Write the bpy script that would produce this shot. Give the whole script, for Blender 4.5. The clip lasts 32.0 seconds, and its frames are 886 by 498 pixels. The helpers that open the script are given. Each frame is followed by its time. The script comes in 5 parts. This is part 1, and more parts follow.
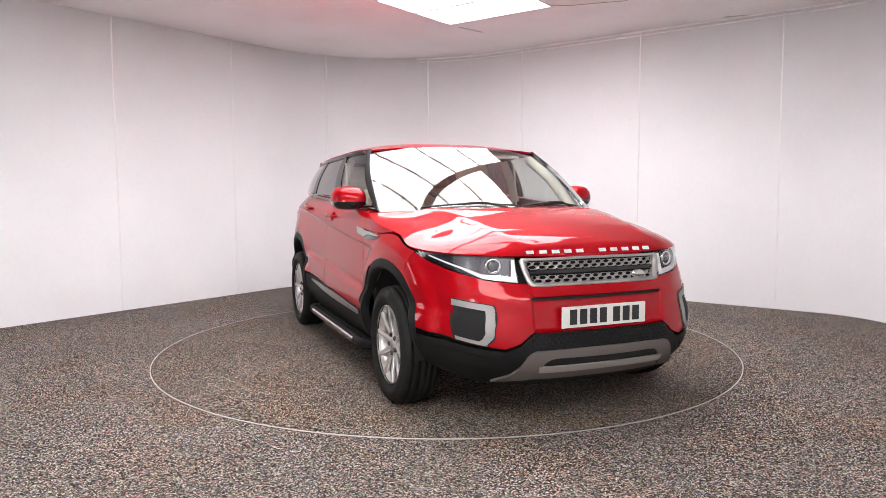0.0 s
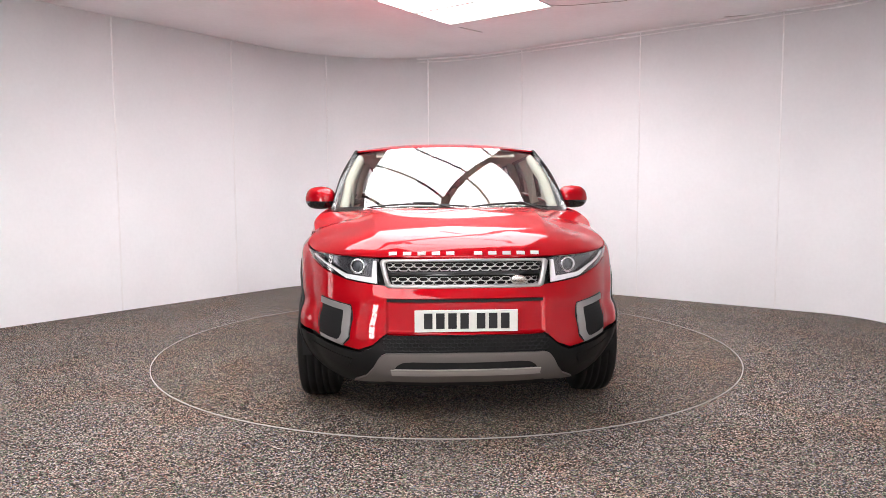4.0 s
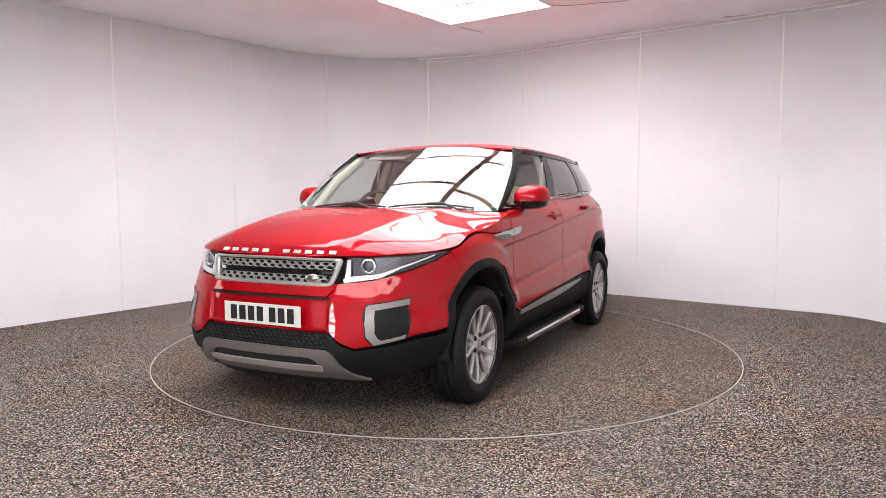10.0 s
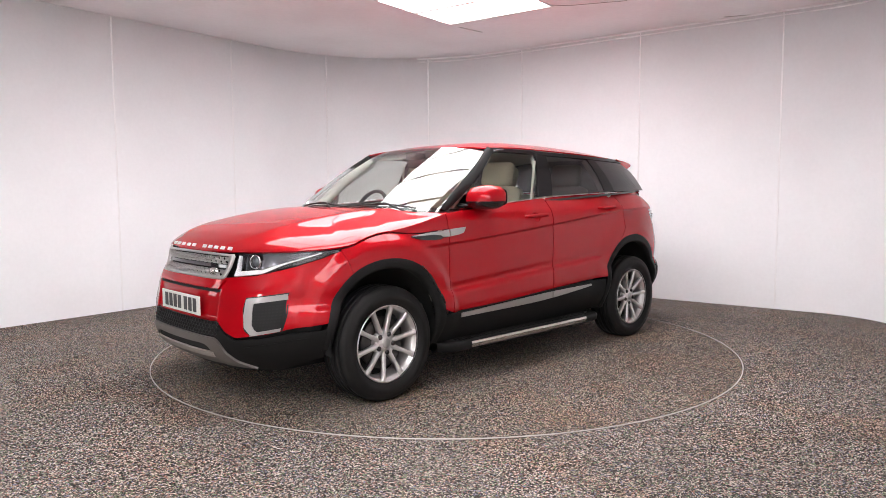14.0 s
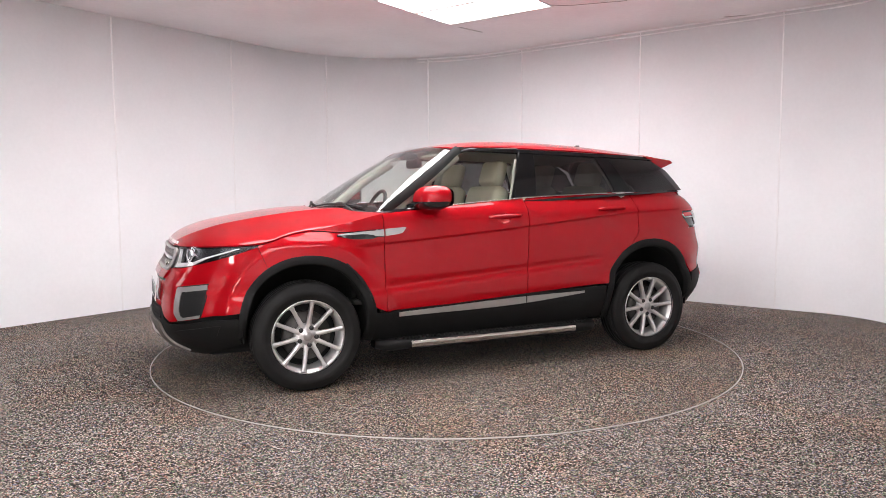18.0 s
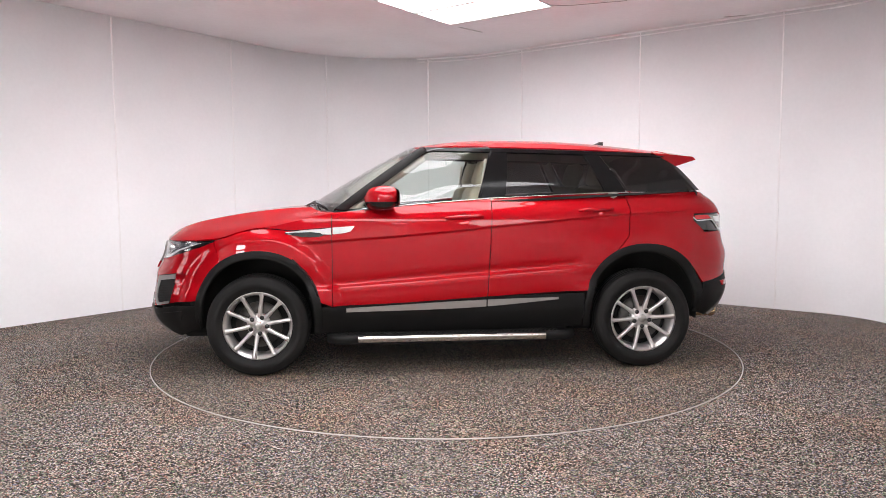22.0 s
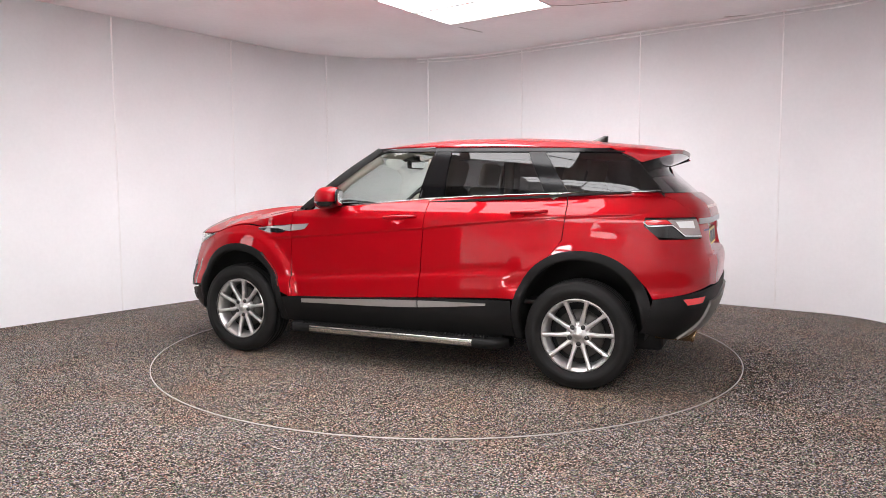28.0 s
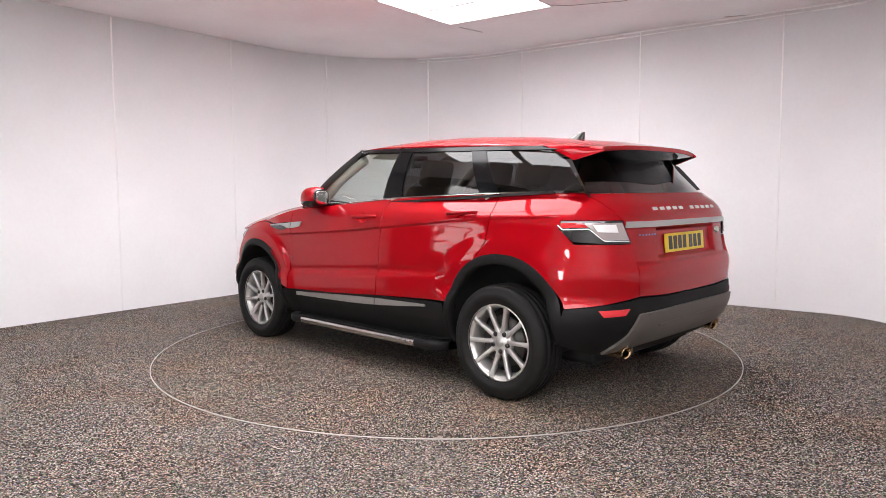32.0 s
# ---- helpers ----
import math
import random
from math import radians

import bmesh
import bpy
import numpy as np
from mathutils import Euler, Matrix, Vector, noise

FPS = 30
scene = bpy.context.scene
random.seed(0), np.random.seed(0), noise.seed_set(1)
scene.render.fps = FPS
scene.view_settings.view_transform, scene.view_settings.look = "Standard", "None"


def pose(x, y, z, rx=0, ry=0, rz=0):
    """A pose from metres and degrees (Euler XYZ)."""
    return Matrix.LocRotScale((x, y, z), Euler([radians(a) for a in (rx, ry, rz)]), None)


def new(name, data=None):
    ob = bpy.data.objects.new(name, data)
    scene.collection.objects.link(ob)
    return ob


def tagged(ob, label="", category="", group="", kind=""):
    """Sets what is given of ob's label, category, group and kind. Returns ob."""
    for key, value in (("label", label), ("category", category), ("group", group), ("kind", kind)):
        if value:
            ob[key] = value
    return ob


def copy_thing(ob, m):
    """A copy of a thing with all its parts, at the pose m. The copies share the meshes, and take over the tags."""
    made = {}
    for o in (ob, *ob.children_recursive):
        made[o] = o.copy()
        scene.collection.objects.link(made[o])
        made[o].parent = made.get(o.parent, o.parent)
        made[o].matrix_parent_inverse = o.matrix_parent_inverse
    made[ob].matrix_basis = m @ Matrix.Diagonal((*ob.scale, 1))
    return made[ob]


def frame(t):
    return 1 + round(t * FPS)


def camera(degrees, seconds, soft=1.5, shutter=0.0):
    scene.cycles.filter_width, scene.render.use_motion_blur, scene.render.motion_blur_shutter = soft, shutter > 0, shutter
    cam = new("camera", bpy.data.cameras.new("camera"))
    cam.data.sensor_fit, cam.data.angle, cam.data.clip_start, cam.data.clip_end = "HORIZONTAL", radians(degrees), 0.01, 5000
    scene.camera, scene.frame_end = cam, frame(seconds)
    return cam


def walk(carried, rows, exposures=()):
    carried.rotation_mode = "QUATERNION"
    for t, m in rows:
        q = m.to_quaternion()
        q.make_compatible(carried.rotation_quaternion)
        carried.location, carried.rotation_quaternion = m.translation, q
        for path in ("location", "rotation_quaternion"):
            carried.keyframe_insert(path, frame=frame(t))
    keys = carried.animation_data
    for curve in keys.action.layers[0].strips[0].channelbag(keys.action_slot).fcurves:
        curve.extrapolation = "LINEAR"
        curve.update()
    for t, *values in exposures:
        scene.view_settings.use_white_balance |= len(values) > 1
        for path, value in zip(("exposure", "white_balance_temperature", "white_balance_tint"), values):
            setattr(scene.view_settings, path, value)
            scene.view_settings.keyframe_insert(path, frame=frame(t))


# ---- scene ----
# ---------------------------------------------------------------- camera
SECONDS = 32.0
cam = camera(64.43, SECONDS, soft=0.85)
CAM = Matrix.Translation((0.0, -5.689, 1.242)) @ pose(0, 0, 0, 90 - 4.665, 0, 0.208) @ pose(0, 0, 0, 0, 0, -0.295)
walk(cam, [(0.0, CAM), (SECONDS, CAM)])

# ---------------------------------------------------------------- world and light
scene.view_settings.exposure = -0.01
world = bpy.data.worlds.new("world")
scene.world = world
world.use_nodes = True
world.node_tree.nodes["Background"].inputs[0].default_value = (0.8, 0.8, 0.85, 1)
world.node_tree.nodes["Background"].inputs[1].default_value = 0.02

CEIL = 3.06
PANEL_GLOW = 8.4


# ---------------------------------------------------------------- materials
def material(name, colour, rough=0.5, metal=0.0, coat=0.0, spec=0.5, grain=0.0, grain_scale=60.0, bump=0.0, bump_scale=200.0,
             stain=0.0, stain_scale=2.0, emit=None, glow=0.0, coat_rough=0.03):
    m = bpy.data.materials.new(name)
    m.use_nodes = True
    nt = m.node_tree
    b = nt.nodes["Principled BSDF"]
    b.inputs["Base Color"].default_value = (*colour, 1)
    b.inputs["Roughness"].default_value = rough
    b.inputs["Metallic"].default_value = metal
    b.inputs["Coat Weight"].default_value = coat
    b.inputs["Coat Roughness"].default_value = coat_rough
    b.inputs["Specular IOR Level"].default_value = spec
    if emit:
        b.inputs["Emission Color"].default_value = (*emit, 1)
        b.inputs["Emission Strength"].default_value = glow
    tc = nt.nodes.new("ShaderNodeTexCoord")
    if grain or stain:
        mixed = None
        for amount, scale, detail in ((grain, grain_scale, 3), (stain, stain_scale, 5)):
            if not amount:
                continue
            n = nt.nodes.new("ShaderNodeTexNoise")
            n.inputs["Scale"].default_value, n.inputs["Detail"].default_value = scale, detail
            nt.links.new(tc.outputs["Object"], n.inputs["Vector"])
            r = nt.nodes.new("ShaderNodeMapRange")
            r.inputs["From Min"].default_value, r.inputs["From Max"].default_value = 0.3, 0.7
            r.inputs["To Min"].default_value, r.inputs["To Max"].default_value = 1 - amount, 1 + amount
            nt.links.new(n.outputs["Fac"], r.inputs["Value"])
            if mixed is None:
                mixed = r.outputs[0]
            else:
                mu = nt.nodes.new("ShaderNodeMath")
                mu.operation = "MULTIPLY"
                nt.links.new(mixed, mu.inputs[0]), nt.links.new(r.outputs[0], mu.inputs[1])
                mixed = mu.outputs[0]
        v = nt.nodes.new("ShaderNodeVectorMath")
        v.operation = "SCALE"
        v.inputs[0].default_value = colour
        nt.links.new(mixed, v.inputs["Scale"])
        nt.links.new(v.outputs[0], b.inputs["Base Color"])
    if bump:
        n = nt.nodes.new("ShaderNodeTexNoise")
        n.inputs["Scale"].default_value, n.inputs["Detail"].default_value = bump_scale, 4
        nt.links.new(tc.outputs["Object"], n.inputs["Vector"])
        bp = nt.nodes.new("ShaderNodeBump")
        bp.inputs["Strength"].default_value, bp.inputs["Distance"].default_value = bump, 0.002
        nt.links.new(n.outputs["Fac"], bp.inputs["Height"])
        nt.links.new(bp.outputs[0], b.inputs["Normal"])
    return m


def glass(name, tint, gloss=1.0, base=0.05):
    """A thin pane: what lies behind shows tinted, and the gloss grows towards grazing angles."""
    m = bpy.data.materials.new(name)
    m.use_nodes = True
    nt = m.node_tree
    nt.nodes.clear()
    out = nt.nodes.new("ShaderNodeOutputMaterial")
    tr, gl, mx, lw, pw, sc = (nt.nodes.new("ShaderNode" + k) for k in ("BsdfTransparent", "BsdfGlossy", "MixShader", "LayerWeight", "Math", "MapRange"))
    tr.inputs[0].default_value = (*tint, 1)
    gl.inputs["Roughness"].default_value = 0.0
    gl.inputs[0].default_value = (gloss, gloss, gloss, 1)
    lw.inputs["Blend"].default_value = 0.5
    pw.operation = "POWER"
    pw.inputs[1].default_value = 4.0
    sc.inputs["To Min"].default_value, sc.inputs["To Max"].default_value = base, 1.0
    nt.links.new(lw.outputs["Facing"], pw.inputs[0]), nt.links.new(pw.outputs[0], sc.inputs["Value"])
    nt.links.new(sc.outputs[0], mx.inputs[0]), nt.links.new(tr.outputs[0], mx.inputs[1]), nt.links.new(gl.outputs[0], mx.inputs[2])
    nt.links.new(mx.outputs[0], out.inputs[0])
    return m


def granules(name, tint=(1.08, 1.0, 0.95), level=1.0):
    """Bonded rubber and stone granules, a few millimetres across, in greys, black, cream and rust."""
    m = bpy.data.materials.new(name)
    m.use_nodes = True
    nt = m.node_tree
    b = nt.nodes["Principled BSDF"]
    tc, vo, ramp = (nt.nodes.new("ShaderNode" + k) for k in ("TexCoord", "TexVoronoi", "ValToRGB"))
    vo.inputs["Scale"].default_value = 178.0
    wn = nt.nodes.new("ShaderNodeTexWhiteNoise")
    wn.noise_dimensions = "3D"
    nt.links.new(tc.outputs["Object"], vo.inputs["Vector"])
    nt.links.new(vo.outputs["Color"], wn.inputs["Vector"])
    nt.links.new(wn.outputs["Value"], ramp.inputs[0])
    cr = ramp.color_ramp
    cr.interpolation = "CONSTANT"
    cols = [(0.0, (0.018, 0.017, 0.0165)), (0.30, (0.055, 0.050, 0.047)), (0.47, (0.13, 0.12, 0.112)), (0.60, (0.33, 0.305, 0.285)),
            (0.71, (0.66, 0.62, 0.575)), (0.83, (0.42, 0.22, 0.18)), (0.89, (0.19, 0.31, 0.18)), (0.95, (0.20, 0.22, 0.36))]
    cols = [(pos, tuple(min(1, a * b * level) for a, b in zip(c, tint))) for pos, c in cols]
    cr.elements[0].position, cr.elements[0].color = cols[0][0], (*cols[0][1], 1)
    cr.elements[1].position, cr.elements[1].color = cols[1][0], (*cols[1][1], 1)
    for pos, c in cols[2:]:
        cr.elements.new(pos).color = (*c, 1)
    big = nt.nodes.new("ShaderNodeTexNoise")
    big.inputs["Scale"].default_value, big.inputs["Detail"].default_value = 0.7, 4
    nt.links.new(tc.outputs["Object"], big.inputs["Vector"])
    rng = nt.nodes.new("ShaderNodeMapRange")
    rng.inputs["From Min"].default_value, rng.inputs["From Max"].default_value = 0.3, 0.7
    rng.inputs["To Min"].default_value, rng.inputs["To Max"].default_value = 0.66, 0.86
    nt.links.new(big.outputs["Fac"], rng.inputs["Value"])
    sc = nt.nodes.new("ShaderNodeVectorMath")
    sc.operation = "SCALE"
    nt.links.new(ramp.outputs[0], sc.inputs[0]), nt.links.new(rng.outputs[0], sc.inputs["Scale"])
    nt.links.new(sc.outputs[0], b.inputs["Base Color"])
    b.inputs["Roughness"].default_value = 0.8
    b.inputs["Specular IOR Level"].default_value = 0.2
    bp = nt.nodes.new("ShaderNodeBump")
    # rusty patches half a metre across
    pn = nt.nodes.new("ShaderNodeTexNoise")
    pn.inputs["Scale"].default_value, pn.inputs["Detail"].default_value = 1.7, 5
    nt.links.new(tc.outputs["Object"], pn.inputs["Vector"])
    pr = nt.nodes.new("ShaderNodeMapRange")
    pr.inputs["From Min"].default_value, pr.inputs["From Max"].default_value = 0.48, 0.68
    mx = nt.nodes.new("ShaderNodeMix")
    mx.data_type = "RGBA"
    mx.blend_type = "MULTIPLY"
    mx.inputs["B"].default_value = (1.06, 0.93, 0.83, 1)
    nt.links.new(pn.outputs["Fac"], pr.inputs["Value"])
    nt.links.new(pr.outputs[0], mx.inputs["Factor"])
    nt.links.new(sc.outputs[0], mx.inputs["A"])
    nt.links.new(mx.outputs["Result"], b.inputs["Base Color"])
    bp.inputs["Strength"].default_value, bp.inputs["Distance"].default_value = 0.7, 0.003
    bp.invert = True
    nt.links.new(vo.outputs["Distance"], bp.inputs["Height"]), nt.links.new(bp.outputs[0], b.inputs["Normal"])
    return m


def paint_red():
    m = material("red metallic paint", (0.41, 0.0015, 0.007), rough=0.40, metal=0.42, coat=0.78, coat_rough=0.01, spec=0.0)
    nt = m.node_tree
    b = nt.nodes["Principled BSDF"]
    b.inputs["Coat IOR"].default_value = 1.48
    tc, vo, mr = (nt.nodes.new("ShaderNode" + k) for k in ("TexCoord", "TexVoronoi", "MapRange"))
    vo.inputs["Scale"].default_value = 1500.0
    nt.links.new(tc.outputs["Object"], vo.inputs["Vector"])
    mr.inputs["To Min"].default_value, mr.inputs["To Max"].default_value = 0.42, 0.56
    nt.links.new(vo.outputs["Distance"], mr.inputs["Value"]), nt.links.new(mr.outputs[0], b.inputs["Roughness"])
    return m


RED = paint_red()
BLACK_TRIM = material("black textured plastic", (0.0085, 0.0083, 0.0083), rough=0.55, spec=0.2, bump=0.08, bump_scale=500, stain=0.15, stain_scale=6)
GLOSS_BLACK = material("gloss black", (0.008, 0.008, 0.009), rough=0.06, coat=0.6)
SATIN_BLACK = material("satin black", (0.005, 0.005, 0.0055), rough=0.16, spec=0.3)
RUBBER = material("tyre rubber", (0.0125, 0.012, 0.0118), rough=0.6, spec=0.2, bump=0.2, bump_scale=300, stain=0.2, stain_scale=9)
DARK = material("dark underside", (0.006, 0.006, 0.006), rough=0.8, stain=0.3, stain_scale=5)
ALLOY = material("silver alloy", (0.66, 0.64, 0.63), rough=0.32, metal=0.7, grain=0.04, grain_scale=300)
SATIN = material("satin silver paint", (0.47, 0.457, 0.447), rough=0.33, metal=0.7, grain=0.03, grain_scale=400)
FOG_SATIN = material("dull satin silver paint", (0.33, 0.318, 0.31), rough=0.42, metal=0.6, grain=0.03, grain_scale=400)
SKID = material("warm grey skid paint", (0.175, 0.158, 0.148), rough=0.42, metal=0.45, grain=0.05, grain_scale=300)
SKID_LIP = material("bright warm grey lip", (0.40, 0.37, 0.35), rough=0.4, metal=0.4, grain=0.04, grain_scale=300)
CHROME = material("chrome", (0.80, 0.80, 0.81), rough=0.07, metal=1.0)
STEEL = material("brushed steel", (0.62, 0.59, 0.56), rough=0.2, metal=1.0, grain=0.06, grain_scale=250)
BRONZE = material("heat-tinted steel", (0.55, 0.40, 0.24), rough=0.25, metal=1.0)
CAST = material("cast iron", (0.075, 0.07, 0.066), rough=0.5, metal=0.8, grain=0.1)
LEATHER = material("ivory leather", (0.55, 0.47, 0.35), rough=0.5, grain=0.05, grain_scale=90, bump=0.2, bump_scale=350)
CLOTH = material("pale headlining", (0.60, 0.57, 0.50), rough=0.9, grain=0.04, grain_scale=300)
DASH = material("dark dashboard plastic", (0.02, 0.019, 0.018), rough=0.6, bump=0.2, bump_scale=400)
CLEAR = glass("clear glass", (0.80, 0.86, 0.83))
SCREEN = glass("windscreen glass", (0.80, 0.85, 0.82), base=0.10)
REAR_GLASS = glass("very dark rear glass", (0.055, 0.050, 0.052))
PRIVACY = glass("dark privacy glass", (0.105, 0.098, 0.10))
LENS = glass("clear lens", (0.92, 0.92, 0.93))
RED_LENS = material("red lens", (0.70, 0.02, 0.03), rough=0.08, coat=1.0)
LAMP_IN = material("smoked lamp reflector", (0.15, 0.15, 0.165), rough=0.2, metal=0.8)
DRL = material("white light guide", (0.93, 0.93, 0.94), rough=0.25, coat=0.6)
PLATE_W = material("white plate", (0.78, 0.77, 0.72), rough=0.35, grain=0.02, coat=1.0, coat_rough=0.06)
PLATE_Y = material("yellow plate", (0.88, 0.60, 0.015), rough=0.35, grain=0.02)
INK = material("black ink", (0.012, 0.012, 0.014), rough=0.4, coat=0.3, coat_rough=0.1)
WALL = material("white wall panel", (0.905, 0.902, 0.918), rough=0.5, spec=0.3, grain=0.012, grain_scale=30, stain=0.035, stain_scale=0.9)
GREY_WALL = material("light grey painted wall", (0.80, 0.795, 0.80), rough=0.6, grain=0.03, grain_scale=30, stain=0.06, stain_scale=0.9)
PALE_WALL = material("pale grey painted wall", (0.82, 0.815, 0.82), rough=0.6, grain=0.03, grain_scale=30, stain=0.06, stain_scale=0.9)
STRIP = material("white joint strip", (0.95, 0.94, 0.945), rough=0.25, stain=0.03)
CEILING = material("white ceiling board", (0.925, 0.905, 0.92), rough=0.7, grain=0.015, grain_scale=20, stain=0.04, stain_scale=1.2)
FLOOR = granules("bonded granule flooring")
FLOOR_DISC = granules("browner bonded granule flooring", (1.12, 1.0, 0.90), 0.88)
EDGE = material("dull pale metal", (0.42, 0.40, 0.38), rough=0.45, metal=0.3)
DARK_WALL = material("dark unseen wall", (0.07, 0.07, 0.075), rough=0.9, grain=0.08, grain_scale=40, stain=0.1, stain_scale=1.5)
FRAME = material("pale aluminium", (0.62, 0.61, 0.62), rough=0.5)
BANK = material("bright light bank", (0.9, 0.9, 0.9), rough=0.5, emit=(1.0, 0.98, 0.98), glow=34.0)
SOFT_BANK = material("soft light bank", (0.9, 0.9, 0.9), rough=0.5, emit=(1.0, 0.98, 0.98), glow=5.0)
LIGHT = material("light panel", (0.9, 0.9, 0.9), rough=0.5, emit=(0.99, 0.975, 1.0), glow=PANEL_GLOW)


# ---------------------------------------------------------------- mesh helpers
def part(name, bm, mat, parent=None, label="", smooth=True, thick=0.0, back=None):
    """Links a bmesh as one mesh object, under a thing or a part. thick: a sheet gets a turned-in edge and a dark back."""
    flat = set()
    if thick:
        bm.normal_update()
        faces = bm.faces[:]
        rim = [(e.verts[0], e.verts[1], e.link_faces[0]) for e in bm.edges if len(e.link_faces) == 1]
        inner = {}
        for v in bm.verts[:]:
            inner[v] = v.co - v.normal * thick
        low = {v: bm.verts.new(c) for v, c in inner.items()}
        for f in faces:
            g = bm.faces.new([low[v] for v in reversed(f.verts)])
            g.material_index, g.smooth = 1, True
        for a, b, f in rim:
            vs = list(f.verts)
            k = vs.index(a)
            if vs[(k + 1) % len(vs)] is not b:
                a, b = b, a
            q = [bm.verts.new(c) for c in (b.co, a.co, inner[a], inner[b])]
            g = bm.faces.new(q)
            flat.add(g)
        for f in faces:
            f.smooth = smooth
    else:
        for f in bm.faces:
            f.smooth = smooth
    me = bpy.data.meshes.new(name)
    bm.to_mesh(me)
    bm.free()
    me.materials.append(mat)
    if thick:
        me.materials.append(back or DARK)
    ob = new(name, me)
    if parent:
        ob.parent = parent
    if label:
        tagged(ob, label)
    return ob


def add_box(bm, cx, cy, cz, sx, sy, sz, bevel=0.0, turn=None):
    r = bmesh.ops.create_cube(bm, size=1.0)
    vs = r["verts"]
    for v in vs:
        v.co = Vector((v.co.x * sx, v.co.y * sy, v.co.z * sz))
    if bevel:
        es = list({e for v in vs for e in v.link_edges})
        out = bmesh.ops.bevel(bm, geom=es, offset=bevel, segments=2, affect="EDGES", profile=0.5)
        vs = list({v for f in out["faces"] for v in f.verts} | {v for v in vs if v.is_valid})
    for v in vs:
        if turn:
            v.co = turn @ v.co
        v.co += Vector((cx, cy, cz))
    return vs


def box(cx, cy, cz, sx, sy, sz, bevel=0.0, turn=None):
    bm = bmesh.new()
    add_box(bm, cx, cy, cz, sx, sy, sz, bevel, turn)
    return bm


def grid(rows, bm=None, close=False):
    """Quads through rows of equally many points."""
    bm = bm or bmesh.new()
    vs = [[bm.verts.new(p) for p in r] for r in rows]
    n = len(vs[0])
    for i in range(len(vs) - 1):
        for j in range(n if close else n - 1):
            k = (j + 1) % n
            try:
                bm.faces.new((vs[i][j], vs[i][k], vs[i + 1][k], vs[i + 1][j]))
            except ValueError:
                pass
    return bm


def lathe(profile, n, axis="y", bm=None, at=(0, 0, 0)):
    """Turns a profile of (radius, along) about an axis."""
    rows = []
    for r, a in profile:
        row = []
        for k in range(n):
            c, s = math.cos(2 * math.pi * k / n) * r, math.sin(2 * math.pi * k / n) * r
            p = {"y": (c, a, s), "x": (a, c, s), "z": (c, s, a)}[axis]
            row.append(Vector(p) + Vector(at))
        rows.append(row)
    return grid(rows, bm, close=True)


def tube(points, radius, n=8, bm=None):
    pts = [Vector(p) for p in points]
    rows = []
    for i, p in enumerate(pts):
        d = (pts[min(i + 1, len(pts) - 1)] - pts[max(i - 1, 0)]).normalized()
        u = d.orthogonal() if i == 0 else (u - d * u.dot(d))
        u = u.normalized()
        w = d.cross(u)
        rows.append([p + (u * math.cos(2 * math.pi * k / n) + w * math.sin(2 * math.pi * k / n)) * radius for k in range(n)])
    bm = grid(rows, bm, close=True)
    return bm


def spl(*knots):
    """A smooth curve through (x, y) knots given in rising x."""
    xs, ys = np.array([k[0] for k in knots], float), np.array([k[1] for k in knots], float)
    m = np.gradient(ys, xs) if len(xs) > 2 else np.full(len(xs), (ys[-1] - ys[0]) / (xs[-1] - xs[0]))

    def f(x):
        if x <= xs[0]:
            return float(ys[0])
        if x >= xs[-1]:
            return float(ys[-1])
        i = int(np.searchsorted(xs, x) - 1)
        h = xs[i + 1] - xs[i]
        t = (x - xs[i]) / h
        return float((2 * t**3 - 3 * t**2 + 1) * ys[i] + (t**3 - 2 * t**2 + t) * h * m[i] + (3 * t**2 - 2 * t**3) * ys[i + 1] + (t**3 - t**2) * h * m[i + 1])
    return f


# ---------------------------------------------------------------- the room
def room_outline():
    """The walls' foot: two straight walls that meet in a rounded corner behind the turntable, then run back past the camera."""
    ctl = [(-4.9, -7.2), (-4.9, -0.3), (-1.0, 4.97), (4.12, 1.10), (3.95, -7.2)]
    rad = [1.6, 0.8, 2.1, 0.95, 0.5]
    out = []
    n = len(ctl)
    for i in range(n):
        p, a, b = Vector(ctl[i]), Vector(ctl[i - 1]), Vector(ctl[(i + 1) % n])
        da, db = (a - p).normalized(), (b - p).normalized()
        half = da.angle(db) / 2
        t = rad[i] / math.tan(half)
        c = p + (da + db).normalized() * (rad[i] / math.sin(half))
        s, e = p + da * t, p + db * t
        a0 = math.atan2(s.y - c.y, s.x - c.x)
        a1 = math.atan2(e.y - c.y, e.x - c.x)
        d = (a1 - a0 + math.pi) % (2 * math.pi) - math.pi
        out += [(c.x + rad[i] * math.cos(a0 + d * k / 20), c.y + rad[i] * math.sin(a0 + d * k / 20)) for k in range(21)]
    return out


OUTLINE = room_outline()


